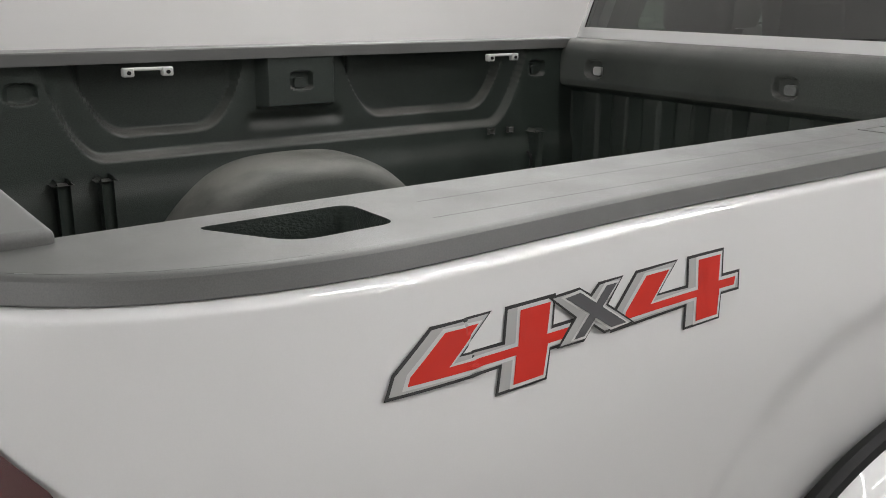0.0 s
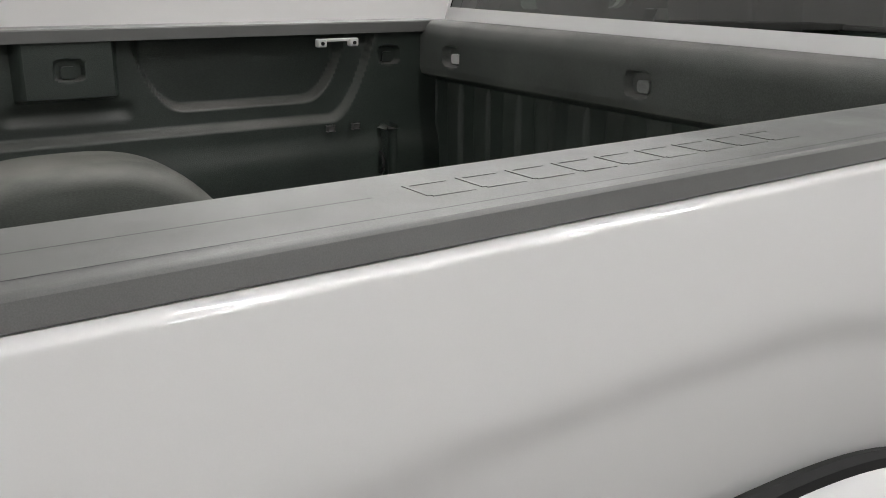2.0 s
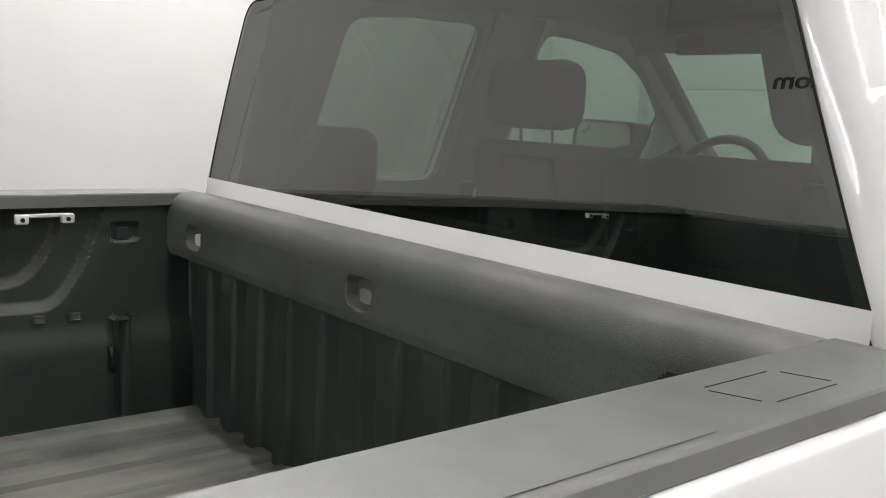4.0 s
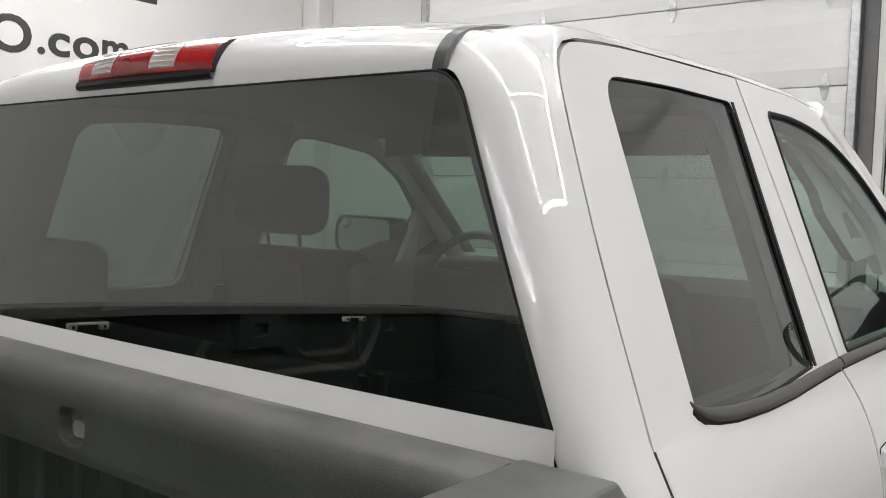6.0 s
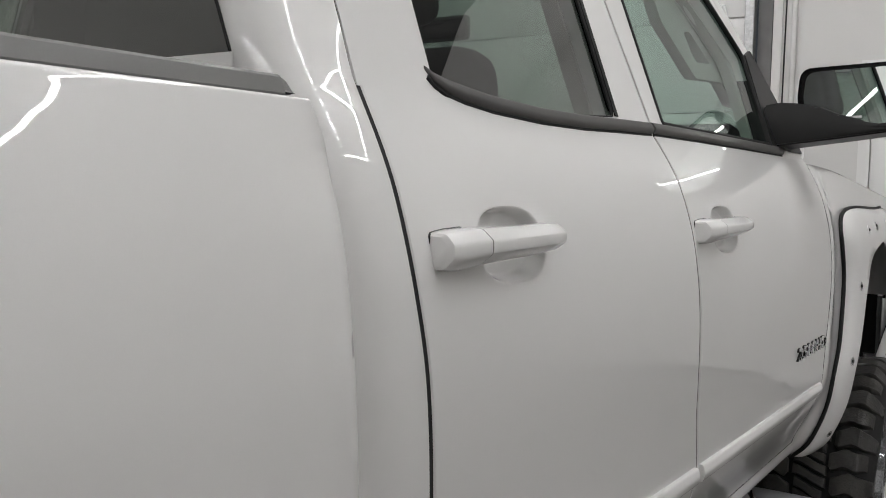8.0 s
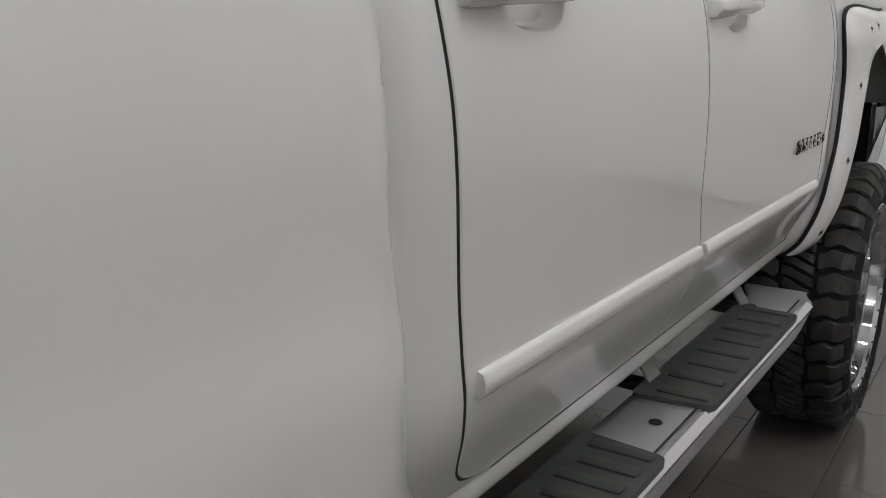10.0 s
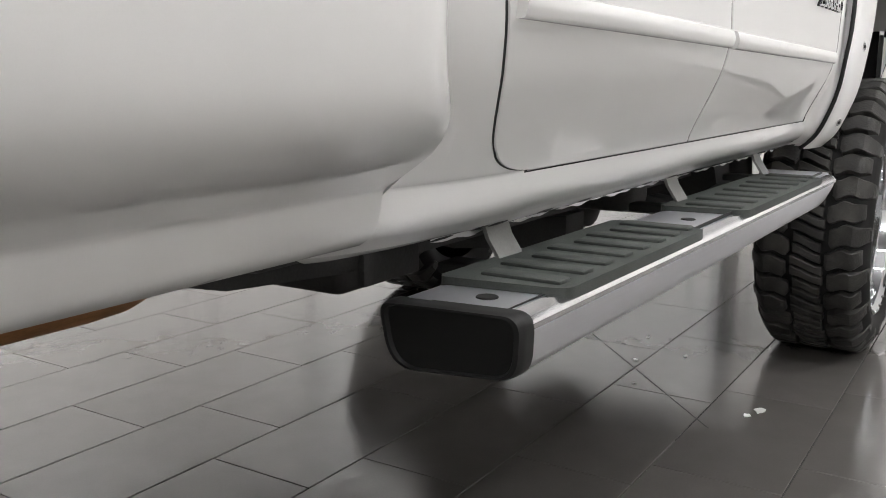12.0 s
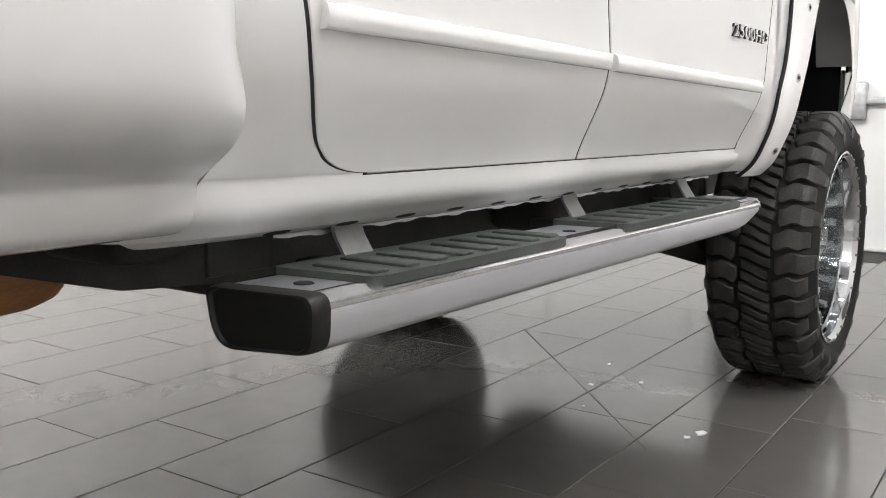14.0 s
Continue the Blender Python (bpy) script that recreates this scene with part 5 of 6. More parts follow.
        return (x * (0.852 if z > 1.6 else 0.86), 2.684 - 0.012 * (1 - x * x) - (1 - x ** 8) * (0.018 * w + 0.014 * smoothstep(1.64, 1.60, z)), z)
    part("cab_back", grid(back_panel, lin(-1, 1, 40), lin(0.85, 1.58, 5) + lin(1.60, 1.66, 7) + [1.664, 1.668, 1.671, 1.674]), WHITE, truck, "white rear wall of the cab")

    def pane(u, v):
        xe = glass_edge(v)
        return (u * xe, 2.684 + lean(v) - 0.012 * (1 - (u * xe / 0.80) ** 2), 1.672 + 0.424 * v)
    p = part("rear_window", grid(pane, lin(-1, 1, 24), lin(0, 0.9, 8) + lin(0.915, 1, 8)), GLASS_REAR, truck, "dark tinted rear window")
    loop = [pane(1, v) for v in lin(0, 0.9, 8) + lin(0.915, 1, 8)] + [pane(u, 1) for u in lin(1, -1, 24)[1:]] + [pane(-1, v) for v in (lin(1, 0.915, 8) + lin(0.9, 0, 8))[1:]]
    part("rear_window_seal", tube(loop, 0.0018, 6), RUBBER, p)
    # windscreen, front pillars, hood, wings
    part("windscreen", grid(lambda u, v: (u * (0.84 - 0.16 * v), 4.86 - 0.80 * v + 0.10 * (1 - u * u) - 0.04, 1.665 + 0.515 * v), lin(-1, 1, 20), lin(0, 1, 8)), GLASS_FRONT, truck, "green tinted windscreen")
    for s in (1, -1):
        a = [(0.86, 4.80, 1.665), (0.80, 4.55, 1.83), (0.74, 4.28, 2.02), (0.69, 4.06, 2.17)]
        part("front_pillar", tube([(s * x, y, z) for x, y, z in a], 0.045, 10), WHITE, truck)
        # front wing with the wheel opening
        def wing(y, v, s=s):
            top = 1.64 - 0.10 * smoothstep(4.7, 6.4, y)
            k = abs(y - 5.46) / 0.50
            lo = 0.80 + (0.62 * max(0.0, 1 - k ** 3.2) ** (1 / 2.8) if k < 1 else 0.0)
            z = lo + (top - lo) * v
            nose = 0.12 * smoothstep(5.9, 6.45, y) ** 2
            w = smoothstep(4.70, 4.86, y)
            return (s * (cab_x(min(z, 1.655)) * (1 - w) + wing_x(min(z, 1.655)) * w - nose), y, z)
        part("front_wing", grid(wing, lin(4.68, 6.40, 60), lin(0, 1, 30)), WHITE, truck, "glossy white front wing")

    def hood(y, x):
        top = 1.64 - 0.10 * smoothstep(4.7, 6.4, y)
        return (x * (0.94 - 0.12 * smoothstep(5.9, 6.45, y) ** 2), y, top + 0.07 * (1 - abs(x) ** 3) - 0.02 * smoothstep(6.2, 6.45, y))
    part("hood", grid(hood, lin(4.72, 6.42, 20), lin(-1, 1, 25)), WHITE, truck, "white hood")
    part("grille", box(-0.80, 0.80, 6.36, 6.44, 0.85, 1.55, 0.03, 2), GLOSS_BLACK, truck)
    part("front_bumper", box(-0.88, 0.88, 6.38, 6.56, 0.72, 1.0, 0.05, 3), CHROME, truck)
    part("firewall", box(-0.88, 0.88, 4.80, 4.86, 0.80, 1.64), DARK, truck)


# ---- truck: inside the cab ----
def cushion(x0, x1, y0, y1, z0, z1, bevel, lean=0.0):
    bm = box(x0, x1, y0, y1, z0, z1, bevel, 4)
    for v in bm.verts:
        v.co.y += lean * (v.co.z - z0)
    return bm


def cabin(truck):
    for x in (-0.42, 0.42):
        s = part("front_seat", cushion(x - 0.25, x + 0.25, 3.42, 3.92, 1.16, 1.32, 0.05), CLOTH, truck, "grey cloth front seat with headrest")
        part("backrest", cushion(x - 0.25, x + 0.25, 3.46, 3.60, 1.28, 1.80, 0.05, -0.18), CLOTH, s)
        part("map_pocket", cushion(x - 0.10, x + 0.10, 3.425, 3.47, 1.40, 1.765, 0.015, -0.18), CLOTH_DARK, s, "dark seat back pocket")
        rest = cushion(x - 0.155, x + 0.155, 3.335, 3.445, 1.835, 2.012 if x < 0 else 2.075, 0.052)
        if x > 0:
            for v in rest.verts:
                v.co.x -= 0.30 * (v.co.z - 1.93)
        part("headrest", rest, CLOTH, s)
        for e in (-0.06, 0.06):
            part("headrest_post", tube([(x + e, 3.41, 1.78), (x + e, 3.395, 1.90)], 0.006, 8), CHROME, s)
    c = part("centre_seat", cushion(-0.155, 0.155, 3.44, 3.58, 1.15, 1.78, 0.04, -0.15), CLOTH, truck, "grey cloth centre seat back")
    b = part("rear_bench", cushion(-0.70, 0.70, 2.86, 3.22, 1.15, 1.30, 0.05), CLOTH, truck, "grey cloth rear bench seat")
    part("backrest", cushion(-0.70, 0.70, 2.78, 2.88, 1.26, 1.66, 0.04), CLOTH, b)
    for x in (-0.52, 0.52):
        part("headrest", cushion(x - 0.13, x + 0.13, 2.82, 2.90, 1.66, 1.82, 0.04), CLOTH, b)
    dash = part("dashboard", loft([[(x, 4.30, 1.30), (x, 4.22, 1.58), (x, 4.25, 1.70), (x, 4.42, 1.735), (x, 4.80, 1.69), (x, 4.82, 1.30)] for x in lin(-0.80, 0.80, 5)]), DASH, truck, "dark plastic dashboard")
    bmesh_hood = cushion(-0.60, -0.24, 4.26, 4.50, 1.64, 1.745, 0.035)
    part("instrument_hood", bmesh_hood, DASH, dash)
    part("centre_screen", box(-0.14, 0.14, 4.245, 4.262, 1.50, 1.65, 0.006), GLOSS_BLACK, dash)
    c = Vector((-0.42, 4.20, 1.66))
    tilt = Matrix.Translation(c) @ Matrix.Rotation(radians(-25), 4, "X")
    ring = [tilt @ Vector((0.185 * math.cos(a), 0, 0.185 * math.sin(a))) for a in lin(0, math.tau, 41)[:-1]]
    w = part("steering_wheel", tube(ring, 0.015, 10, True), DASH, truck, "dark steering wheel")
    bm = lathe([(-0.03, 0.0), (-0.028, 0.05), (0.0, 0.068), (0.03, 0.06)], (0, 0, 0), 24, "y")
    bm.transform(tilt)
    part("airbag_cover", bm, DASH, w)
    for a in (math.pi, 0.0, -math.pi / 2):
        p, q = tilt @ Vector((0.06 * math.cos(a), 0, 0.06 * math.sin(a))), tilt @ Vector((0.18 * math.cos(a), 0, 0.18 * math.sin(a)))
        part("spoke", tube([p, q], 0.014, 8), CHROME if a != -math.pi / 2 else DASH, w)
    part("column", tube([c, c + Vector((0, 0.25, -0.08))], 0.04, 10), DASH, w)
    part("cab_floor", box(-0.86, 0.86, 2.72, 4.82, 0.96, 1.0), DARK, truck)
    for s in (1, -1):
        part("door_trim", grid(lambda y, z, s=s: (s * (cab_x(z) - 0.075 + 0.02 * smoothstep(1.45, 1.62, z)), y, z), lin(2.80, 4.66, 6), lin(1.0, 1.655, 12)), DASH, truck, "dark inner door trim")
        part("pillar_trim", slab([(3.44, 1.66), (3.64, 1.66), (3.65, 2.15), (3.46, 2.15)], [], lambda y, z, s=s: (s * (cab_x(z) - 0.045), y, z), lambda y, z, s=s: (s * (cab_x(z) - 0.075), y, z)), HEADLINER, truck)
        part("rear_pillar_trim", grid(lambda z, k, s=s: (s * ((0.80 - 0.165 * (z - 1.672) / 0.422) if k == 0 else cab_x(z) - 0.05), 2.74 if k == 0 else 2.90, z), lin(1.6, 2.12, 6), range(2)), HEADLINER, truck)
    pillar = [(3.95, 2.10), (4.06, 1.99), (4.055, 1.935), (4.17, 1.82), (4.375, 1.835), (4.41, 1.78), (4.52, 1.78), (4.33, 1.96), (4.15, 2.08)]
    grip = [(4.20, 1.935), (4.25, 1.945), (4.33, 1.875), (4.21, 1.865)]
    part("grab_handle", slab(rounded(pillar, 0.012, 3), [rounded(grip, 0.012, 3)], lambda y, z: (cab_x(z) - 0.068, y, z), lambda y, z: (cab_x(z) - 0.095, y, z)), PILLAR, truck, "light grey pillar trim with an open grab handle")
    for x in (-0.27, 0.27):
        v = cushion(x - 0.20, x + 0.20, 4.012, 4.034, 2.073, 2.136, 0.010)
        part("sun_visor", v, CLOTH_DARK, truck, "dark sun visor folded under the headliner")
    part("windscreen_header", grid(lambda x, k: (x, (4.036, 4.040, 4.062)[k], (2.20 - 0.06 * abs(x) ** 3, 2.096 - 0.05 * abs(x) ** 2, 2.112 - 0.05 * abs(x) ** 2)[k]), lin(-0.645, 0.645, 15), range(3)), HEADLINER, truck)
    # trim over the far front pillar
    def front_trim(q, k):
        z = 2.10 - 0.36 * q
        y = 4.155 + 0.563 * q
        inner = -0.622 - 0.138 * q
        outer = -(cab_x(z) - 0.02)
        return [(outer, y - 0.03, z), ((inner + outer) / 2, y - 0.045, z), (inner - 0.012, y - 0.04, z), (inner, y - 0.02, z), (inner, y + 0.002, z)][k]
    part("front_pillar_trim", grid(front_trim, lin(-0.05, 1, 8), range(5)), PILLAR, truck, "light grey front pillar trim")
    part("inner_mirror", box(-0.12, 0.12, 4.22, 4.25, 1.97, 2.04, 0.014, 3), GLOSS_BLACK, truck, "inside rear view mirror")


# ---- truck: running boards and underside ----
def running_board(truck, s):
    sec = rounded([(0.878, 0.741), (0.90, 0.748), (1.035, 0.748), (1.048, 0.738), (1.044, 0.690), (1.030, 0.681), (0.89, 0.676), (0.878, 0.685)], 0.006, 2)
    drop = lambda y: -0.012 * (y - 2.8) / 1.8
    body = part("running_board", loft([[(s * (x - 0.035 * smoothstep(4.54, 4.64, y)), y, 0.748 + (z - 0.748) * (1 - 0.86 * smoothstep(4.38, 4.66, y)) + drop(y)) for x, z in sec] for y in (2.812, 3.2, 3.6, 4.0, 4.38, 4.44, 4.50, 4.54, 4.57, 4.60, 4.63, 4.65)]), ALU, truck, "silver running board with black step pads")
    co = rounded([(0.870, 0.746), (1.052, 0.752), (1.049, 0.682), (0.886, 0.669)], [0.018, 0.022, 0.026, 0.045], 7)
    cx, cz = 0.963, 0.712
    secs = [[(s * (cx + (x - cx) * k), y, cz + (z - cz) * k) for x, z in co] for y, k in ((2.815, 1.0), (2.80, 1.0), (2.793, 0.988), (2.788, 0.96), (2.787, 0.90), (2.792, 0.87))]
    part("end_cap", loft(secs), BLACK, body, "black plastic end cap")
    for ya, yb in ((2.885, 3.435), (3.65, 4.40)):
        o = rounded([(0.886, ya), (1.046, ya + 0.02), (1.046, yb - 0.02), (0.886, yb)], 0.02, 5)
        pad = part("step_pad", slab(o, [], lambda x, y: (s * x, y, 0.7575 + drop(y)), lambda x, y: (s * x, y, 0.744 + drop(y))), PAD, body, "black ribbed rubber step pad", 30)
        n = 8
        for k in range(n):
            y = ya + 0.05 + (yb - ya - 0.09) * k / (n - 1)
            xa = 0.915 if k % 2 else 0.925
            part("rib", box(s * xa, s * 1.030, y - 0.016, y + 0.016, 0.755 + drop(y), 0.7625 + drop(y), 0.005, 2), PAD, pad)
    for y in (2.856, 3.56):
        part("bolt_cover", lathe([(0.0, 0.013), (0.0015, 0.012), (0.002, 0.008), (0.0005, 0.0)], (s * 0.972, y, 0.7485 + drop(y)), 18, "z"), BLACK, body)
    part("edge_strip", loft([[(s * x, y, z + drop(y)) for x, z in ((1.024, 0.747), (1.026, 0.7505), (1.037, 0.7500), (1.0505, 0.7395), (1.0495, 0.7325), (1.044, 0.735))] for y in (2.814, 3.2, 3.6, 4.0, 4.4, 4.54)]), POLISH, body, "bright chrome edge strip")
    part("groove", box(s * 1.0165, s * 1.0185, 2.82, 4.52, 0.7435, 0.7490 , 0), BLACK, body)
    for y in (3.02, 3.72, 4.38):
        part("bracket", loft([[(s * x, yy, z) for yy in (y, y + 0.062) for x in ((xa, xa + 0.006) if yy == y else (xa + 0.006, xa))] for xa, z in ((0.86, 0.82), (0.875, 0.78), (0.905, 0.735))]), BRACKET, body, "grey metal bracket")
        part("bracket_plate", box(s * 0.80, s * 0.93, y, y + 0.05, 0.725, 0.742, 0.004), UNDER, body)


def underside(truck):
    for s in (1, -1):
        part("frame_rail", loft([[(s * xx, y, zz) for xx, zz in ((0.34, lo), (0.42, lo), (0.42, 0.815), (0.34, 0.815))] for y, lo in ((0.6, 0.745), (2.70, 0.735), (3.0, 0.655), (3.3, 0.63), (6.2, 0.63))]), UNDER, truck)
        part("bed_underside", box(s * 0.50, s * 0.93, 0.60, 0.92, 0.88, 1.06, 0.02), UNDER, truck)
        part("inner_skirt", box(s * 0.74, s * 0.80, 2.15, 2.64, 0.84, 1.06, 0.01), UNDER, truck)
    part("bed_sub_floor", box(-0.86, 0.86, 0.55, 2.65, 1.03, 1.075, 0.005), UNDER, truck)
    part("cab_pan", box(-0.86, 0.86, 2.72, 4.72, 0.80, 0.90, 0.02), UNDER, truck)
    part("body_mount", box(0.46, 0.66, 2.82, 2.96, 0.735, 0.82, 0.03, 3), UNDER, truck)
    part("body_mount", box(0.46, 0.66, 4.1, 4.24, 0.66, 0.82, 0.03, 3), UNDER, truck)
    for s in (1, -1):
        part("mount_plate", box(s * 0.79, s * 0.80, 2.86, 2.98, 0.735, 0.81, 0.004), UNDER, truck)
    part("transmission", loft([[(0.02 + 0.22 * k * math.cos(a), y, 0.68 + 0.10 * k * math.sin(a)) for a in lin(0, math.tau, 21)[:-1]] for y, k in ((3.05, 0.35), (3.2, 0.6), (3.35, 0.95), (3.8, 1.0), (4.2, 0.85), (4.5, 1.15), (4.75, 1.2))]), UNDER, truck)
    part("drive_shaft", tube([(0.02, 1.6, 0.56), (0.02, 3.1, 0.68)], 0.05, 16), UNDER, truck)
    part("crossmember", box(-0.42, 0.42, 3.28, 3.42, 0.585, 0.66, 0.025, 3), UNDER, truck)
    part("skid_beam", loft([[(x, y0, z0), (x, y0 + 0.12, z0 - 0.01), (x, y0 + 0.12, z0 + 0.09), (x, y0, z0 + 0.09)] for x, y0, z0 in ((-0.40, 4.3, 0.52), (0.0, 4.35, 0.47), (0.40, 4.3, 0.52))]), UNDER, truck)
    part("front_subframe", loft([[(x, 5.34, z0 + 0.10), (x, 5.40, z0), (x, 5.74, z0), (x, 5.82, z0 + 0.12), (x, 5.82, 0.86), (x, 5.34, 0.86)] for x, z0 in ((-0.50, 0.60), (-0.40, 0.53), (0.0, 0.50), (0.40, 0.53), (0.50, 0.60))]), UNDER, truck, "black lifted front subframe")
    # tan heat-stained shield below the bed
    secs = []
    for y, k in ((2.0, 1.0), (2.5, 1.0), (2.855, 1.0), (2.925, 0.97), (2.97, 0.88), (2.998, 0.70), (3.007, 0.4)):
        secs.append([(0.215 + 0.116 * k * math.copysign(abs(math.cos(a)) ** 0.75, math.cos(a)), y, 0.733 + 0.126 * k * math.copysign(abs(math.sin(a)) ** 0.75, math.sin(a))) for a in lin(0, math.tau, 33)[:-1]])
    sh = part("under_shield", loft(secs), RUST, truck, "tan rounded muffler shell under the bed")
    part("seam", tube([(0.215 + 0.1175 * math.copysign(abs(math.cos(a)) ** 0.75, math.cos(a)), 2.805, 0.739 + 0.1235 * math.copysign(abs(math.sin(a)) ** 0.75, math.sin(a))) for a in lin(0, math.tau, 33)[:-1]], 0.002, 6, True), RUST, sh)
    part("exhaust_pipe", tube([(0.215, 2.985, 0.735), (0.24, 3.2, 0.76), (0.26, 3.8, 0.76)], 0.035, 14), UNDER, truck)
    part("hanger_tab", box(0.258, 0.27, 3.07, 3.085, 0.632, 0.69, 0.004), UNDER, truck)
    for y in (REAR_AXLE, FRONT_AXLE):
        part("axle", tube([(-0.80, y, TYRE_R), (0.80, y, TYRE_R)], 0.055, 16), UNDER, truck)
        part("differential", lathe([(-0.16, 0.05), (-0.12, 0.13), (0.0, 0.16), (0.12, 0.13), (0.16, 0.05)], (0.0 if y < 3 else -0.2, y, TYRE_R), 24), UNDER, truck)
    for s in (1, -1):
        part("control_arm", loft([[(s * x, y0, z - 0.03), (s * x, y0 + 0.10, z - 0.03), (s * x, y0 + 0.10, z + 0.03), (s * x, y0, z + 0.03)] for x, y0, z in ((0.38, 5.0, 0.56), (0.55, 5.2, 0.50), (0.74, 5.40, 0.42))]), UNDER, truck)
        part("shock", tube([(s * 0.62, 5.30, 0.5), (s * 0.60, 5.25, 1.1)], 0.04, 14), UNDER, truck)
        part("leaf_spring", box(s * 0.48, s * 0.55, 0.95, 2.3, 0.58, 0.63, 0.01), UNDER, truck)


def grow(points, d):
    """Offset a closed 2D outline outwards by d."""
    pts = [Vector(p) for p in points]
    n = len(pts)
    area = sum(pts[i].x * pts[(i + 1) % n].y - pts[(i + 1) % n].x * pts[i].y for i in range(n))
    sg = 1 if area > 0 else -1
    out = []
    for i in range(n):
        a, p, b = pts[i - 1], pts[i], pts[(i + 1) % n]
        d1, d2 = (p - a).normalized(), (b - p).normalized()
        n1, n2 = Vector((d1.y, -d1.x)) * sg, Vector((d2.y, -d2.x)) * sg
        m = (n1 + n2)
        m = m / max(0.35, 1 + n1.dot(n2)) if m.length > 1e-6 else n1
        if m.length > 2.2:
            m = m.normalized() * 2.2
        out.append(tuple(p + m * d))
    return out


def decal(truck):
    """The stylised 4x4 transfer on the bed side: black edge, silver, pale and coloured faces as thin layers."""

    def layer(name, pts, mat, lift, parent, label=""):
        def at(a, b, e=0.0):
            y, z = 0.67 + (373 + (a - 362) * 1.061) / 1000, 1.517 + b / 1000
            return (bed_out(y, z) + 0.0012 + lift - e, y, z)
        # cut long faces so that the layer follows the curved panel
        bm = fill(pts, [], lambda a, b: (a, b, 0))
        bmesh.ops.subdivide_edges(bm, edges=bm.edges[:], cuts=11, use_grid_fill=True)
        for v in bm.verts:
            v.co = Vector(at(v.co.x, v.co.y))
        return part(name, bm, mat, parent, label, flat=True)
    red = [(0, 33), (3, 38), (32, 58), (58, 58), (30, 38), (85, 38), (93, 59), (120, 59), (111, 40), (132, 40), (128, 34), (110, 34), (101, 16), (75, 16), (82, 33)]
    edge = [(-16, 27), (-8, 41), (23, 63), (71, 63), (42, 43), (74, 43), (82, 63), (127, 63), (119, 44), (140, 44), (134, 29), (112, 29), (104, 12), (60, 12), (67, 28)]
    for off in (37, 222):
        base = layer("decal_digit", [(a + off, b) for a, b in edge], INK, 0.0008, truck, "red and silver numeral transfer with black edge")
        layer("silver_face", [(a + off, b) for a, b in grow(edge, -2.0)], SILVER, 0.0012, base)
        layer("pale_face", [(a + off, b) for a, b in grow(red, 2.2)], PALE, 0.0016, base)
        layer("red_face", [(a + off, b) for a, b in red], RED, 0.0020, base)
    cross = [(155, 62), (185, 63), (194, 57), (204, 63), (230, 63), (209, 47), (231, 30), (199, 29), (190, 36), (179, 28), (153, 29), (174, 45)]
    base = layer("decal_cross", cross, INK, 0.0024, truck, "charcoal and silver cross transfer")
    layer("silver_face", grow(cross, -1.8), SILVER, 0.0028, base)
    for st, up in (([(169, 59), (184, 60), (222, 32), (206, 32)], 0.0), ([(210, 60), (221, 60), (179, 32), (169, 32)], 0.0002)):
        layer("pale_face", grow(st, 1.8), PALE, 0.0032 + up, base)
    for st, up in (([(169, 59), (184, 60), (222, 32), (206, 32)], 0.0), ([(210, 60), (221, 60), (179, 32), (169, 32)], 0.0002)):
        layer("charcoal_face", st, CHARCOAL, 0.0037 + up, base)




# ---- floor tiles and what lies on them ----
PITCH, LENGTH = 0.328, 0.68
PHASE = {-4: 3.40 + 0.45, -3: 3.40, -2: 3.63, -1: 3.84, 0: 3.585, 1: 3.80, 2: 4.03, 3: 4.17}


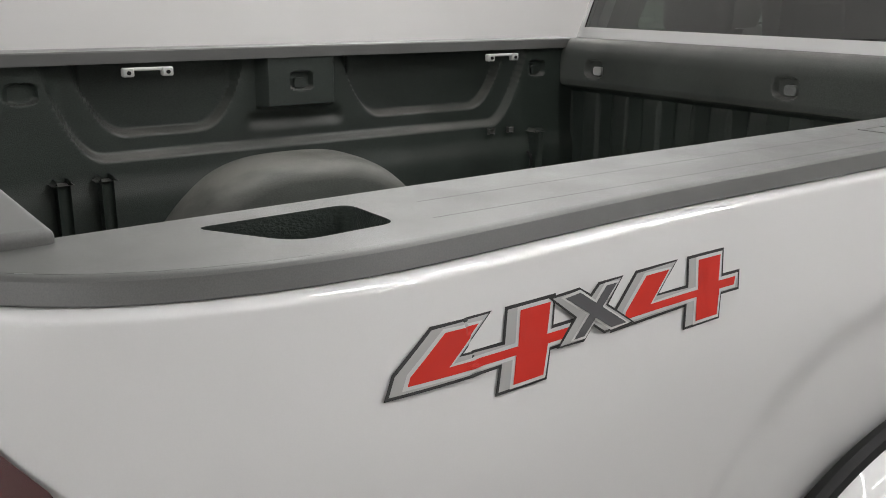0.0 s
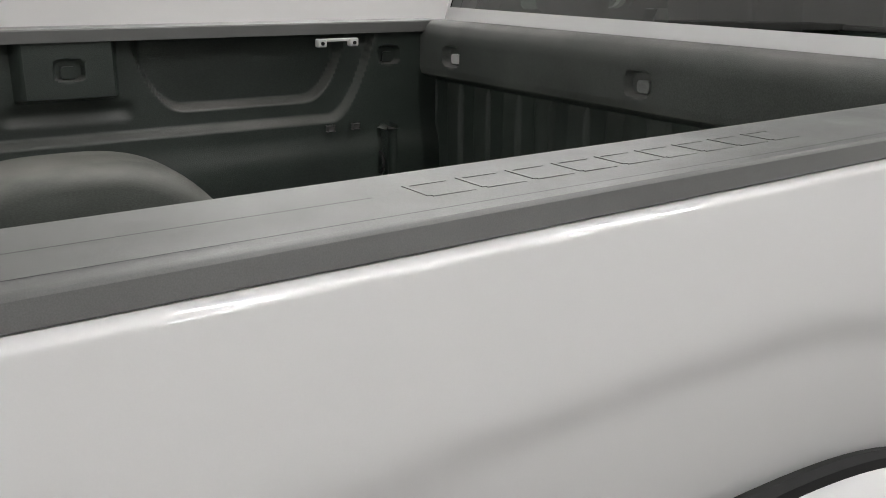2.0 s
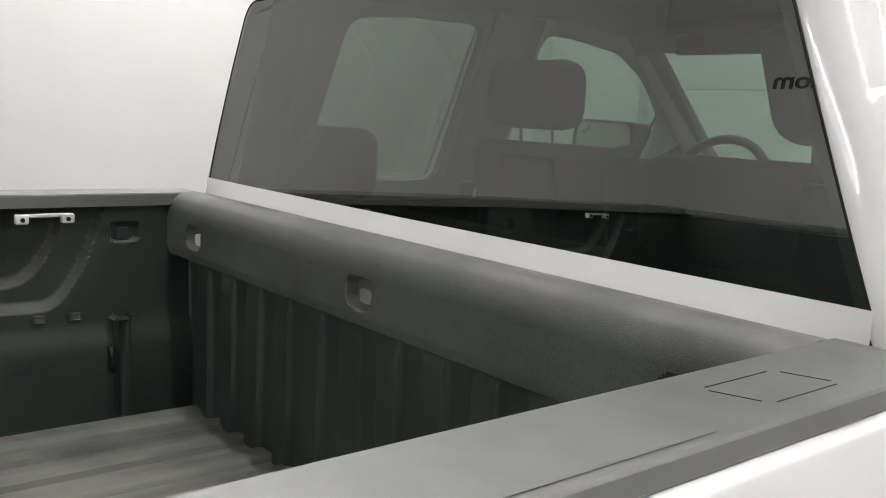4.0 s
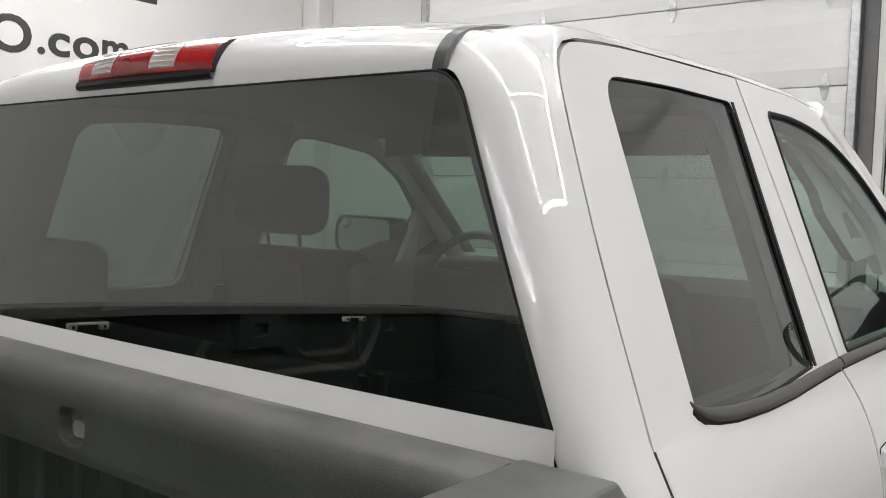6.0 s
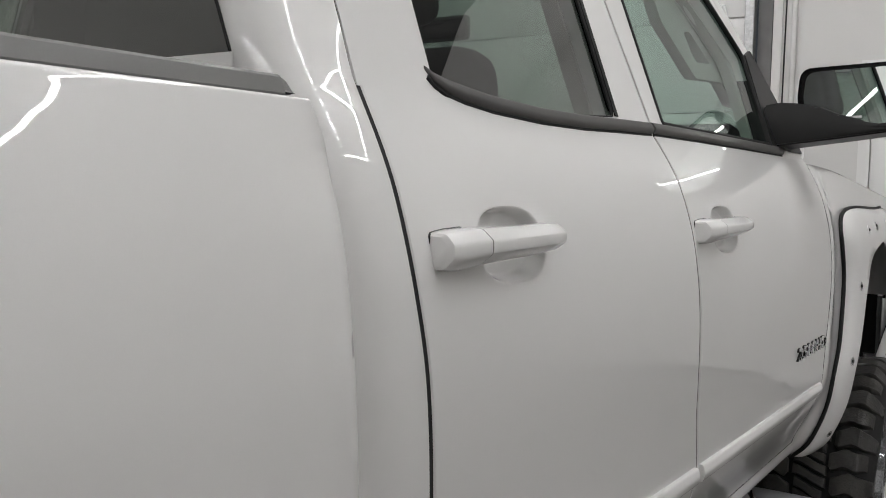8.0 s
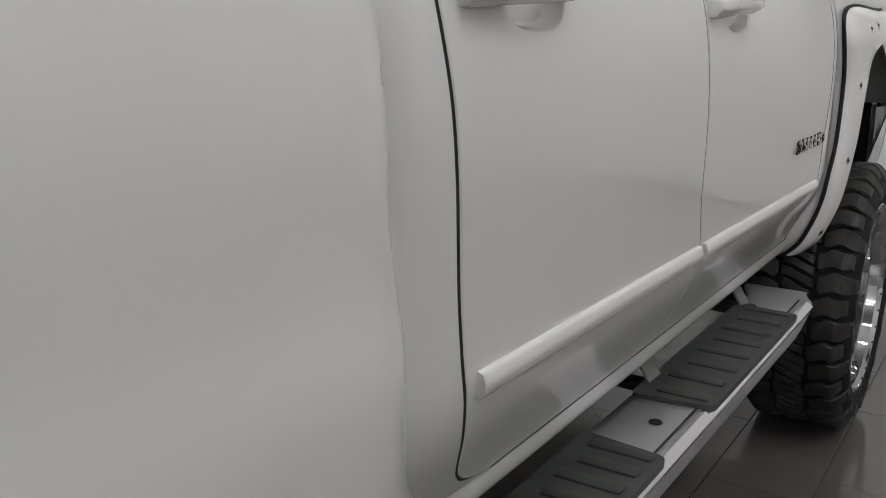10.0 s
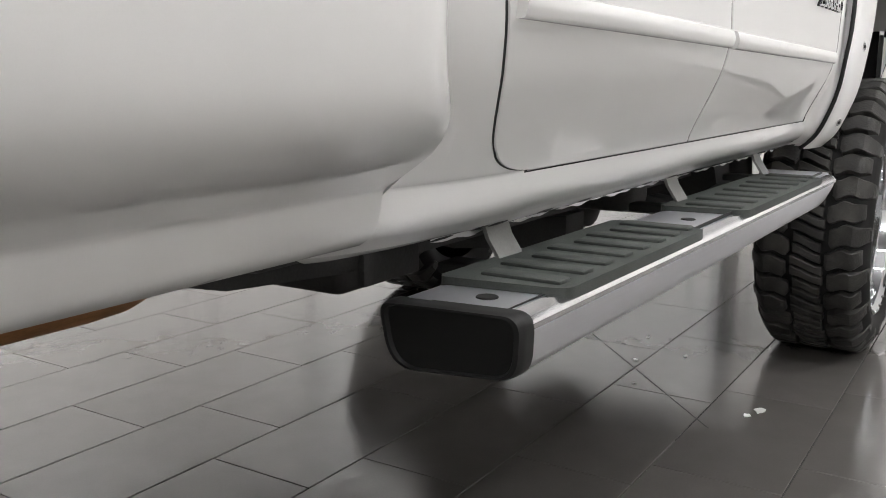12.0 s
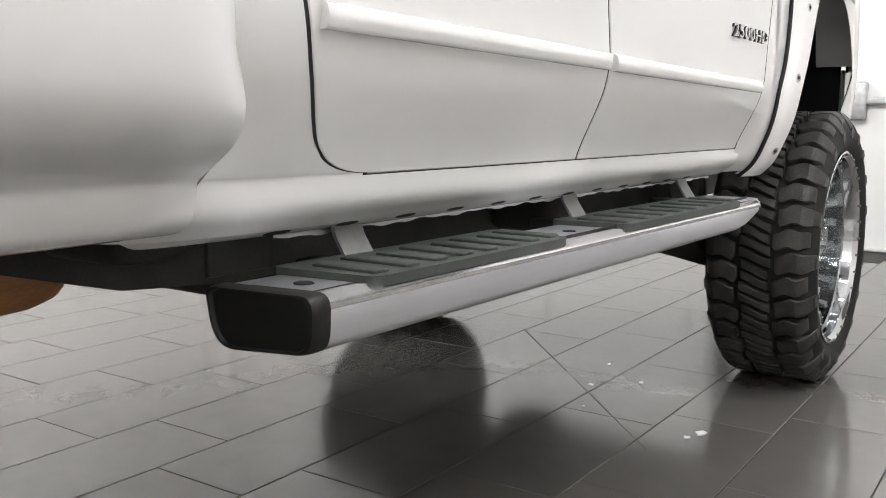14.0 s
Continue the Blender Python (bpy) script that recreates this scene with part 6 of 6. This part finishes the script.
def tiles():
    def one(name, bm=None):
        return box(-PITCH / 2 + 0.0016, PITCH / 2 - 0.0016, -LENGTH / 2 + 0.0016, LENGTH / 2 - 0.0016, -0.008, 0.0, 0.0012, 1, bm)
    floor_ob = bpy.data.objects["floor"]
    first = part("tile", one("tile"), TILE, floor_ob, angle=30)
    me = first.data
    rest = bmesh.new()
    spots = []
    k0, k1 = int(math.floor((X_LEFT + 0.265) / PITCH)), int(math.ceil((X_RIGHT + 0.265) / PITCH))
    for k in range(k0, k1):
        x = -0.265 + PITCH * (k + 0.5)
        if x - PITCH / 2 < X_LEFT or x + PITCH / 2 > X_RIGHT:
            continue
        p = PHASE.get(k, 3.40 + 0.2267 * (k % 3) + 0.05 * ((k * 7) % 5 - 2))
        n0 = int(math.floor((Y_REAR - p) / LENGTH))
        for n in range(n0, int((Y_FRONT - p) / LENGTH) + 1):
            y = p + LENGTH * (n + 0.5)
            if y - LENGTH / 2 < Y_REAR or y + LENGTH / 2 > Y_FRONT:
                continue
            spots.append((abs(x - 0.0) * 0.8 + abs(y - 4.9), x, y))
    spots.sort()
    first.location = (spots[0][1], spots[0][2], 0)
    for _, x, y in spots[1:290]:
        ob = new("tile", me)
        ob.parent = floor_ob
        ob.location = (x, y, 0)
    src = [(v.co.copy()) for v in me.vertices]
    faces = [tuple(f.vertices) for f in me.polygons]
    verts, polys = [], []
    for _, x, y in spots[290:]:
        o = len(verts)
        verts += [(v.x + x, v.y + y, v.z) for v in src]
        polys += [tuple(i + o for i in f) for f in faces]
    mm = bpy.data.meshes.new("far_tiles")
    mm.from_pydata(verts, [], polys)
    mm.materials.append(TILE)
    far = new("far_tiles", mm)
    far.parent = floor_ob
    far["kind"] = "stuff"


def scraps():
    rnd = random.Random(11)
    for x, y, r in ((0.86, 4.72, 0.022), (0.835, 4.66, 0.014), (0.50, 5.13, 0.013), (0.36, 5.0, 0.012), (0.30, 5.3, 0.013), (0.45, 4.75, 0.008)):
        pts = [(x + r * (0.5 + rnd.random()) * math.cos(a) * 0.7, y + r * (0.5 + rnd.random()) * math.sin(a)) for a in lin(0, math.tau, 9)[:-1]]
        ob = part("paper_scrap", slab(pts, [], lambda a, b: (a, b, 0.0035), lambda a, b: (a, b, 0.0004)), PALE, flat=True)
        tagged(ob, "small torn pale paper scrap on grey tiles", "scrap", "scraps on the floor")
    p, q = Vector((-0.28, 5.645)), Vector((0.77, 4.50))
    n = Vector((-(q - p).y, (q - p).x)).normalized() * 0.0014
    ob = part("floor_scratch", slab([tuple(p - n), tuple(q - n), tuple(q + n), tuple(p + n)], [], lambda a, b: (a, b, 0.0012), lambda a, b: (a, b, 0.0)), GROUT, flat=True)
    tagged(ob, "thin dark diagonal crack line across grey tiles", "crack", kind="structure")


pickup_cab(truck)
cabin(truck)
for side in (1, -1):
    running_board(truck, side)
underside(truck)
decal(truck)
scraps()
tiles()
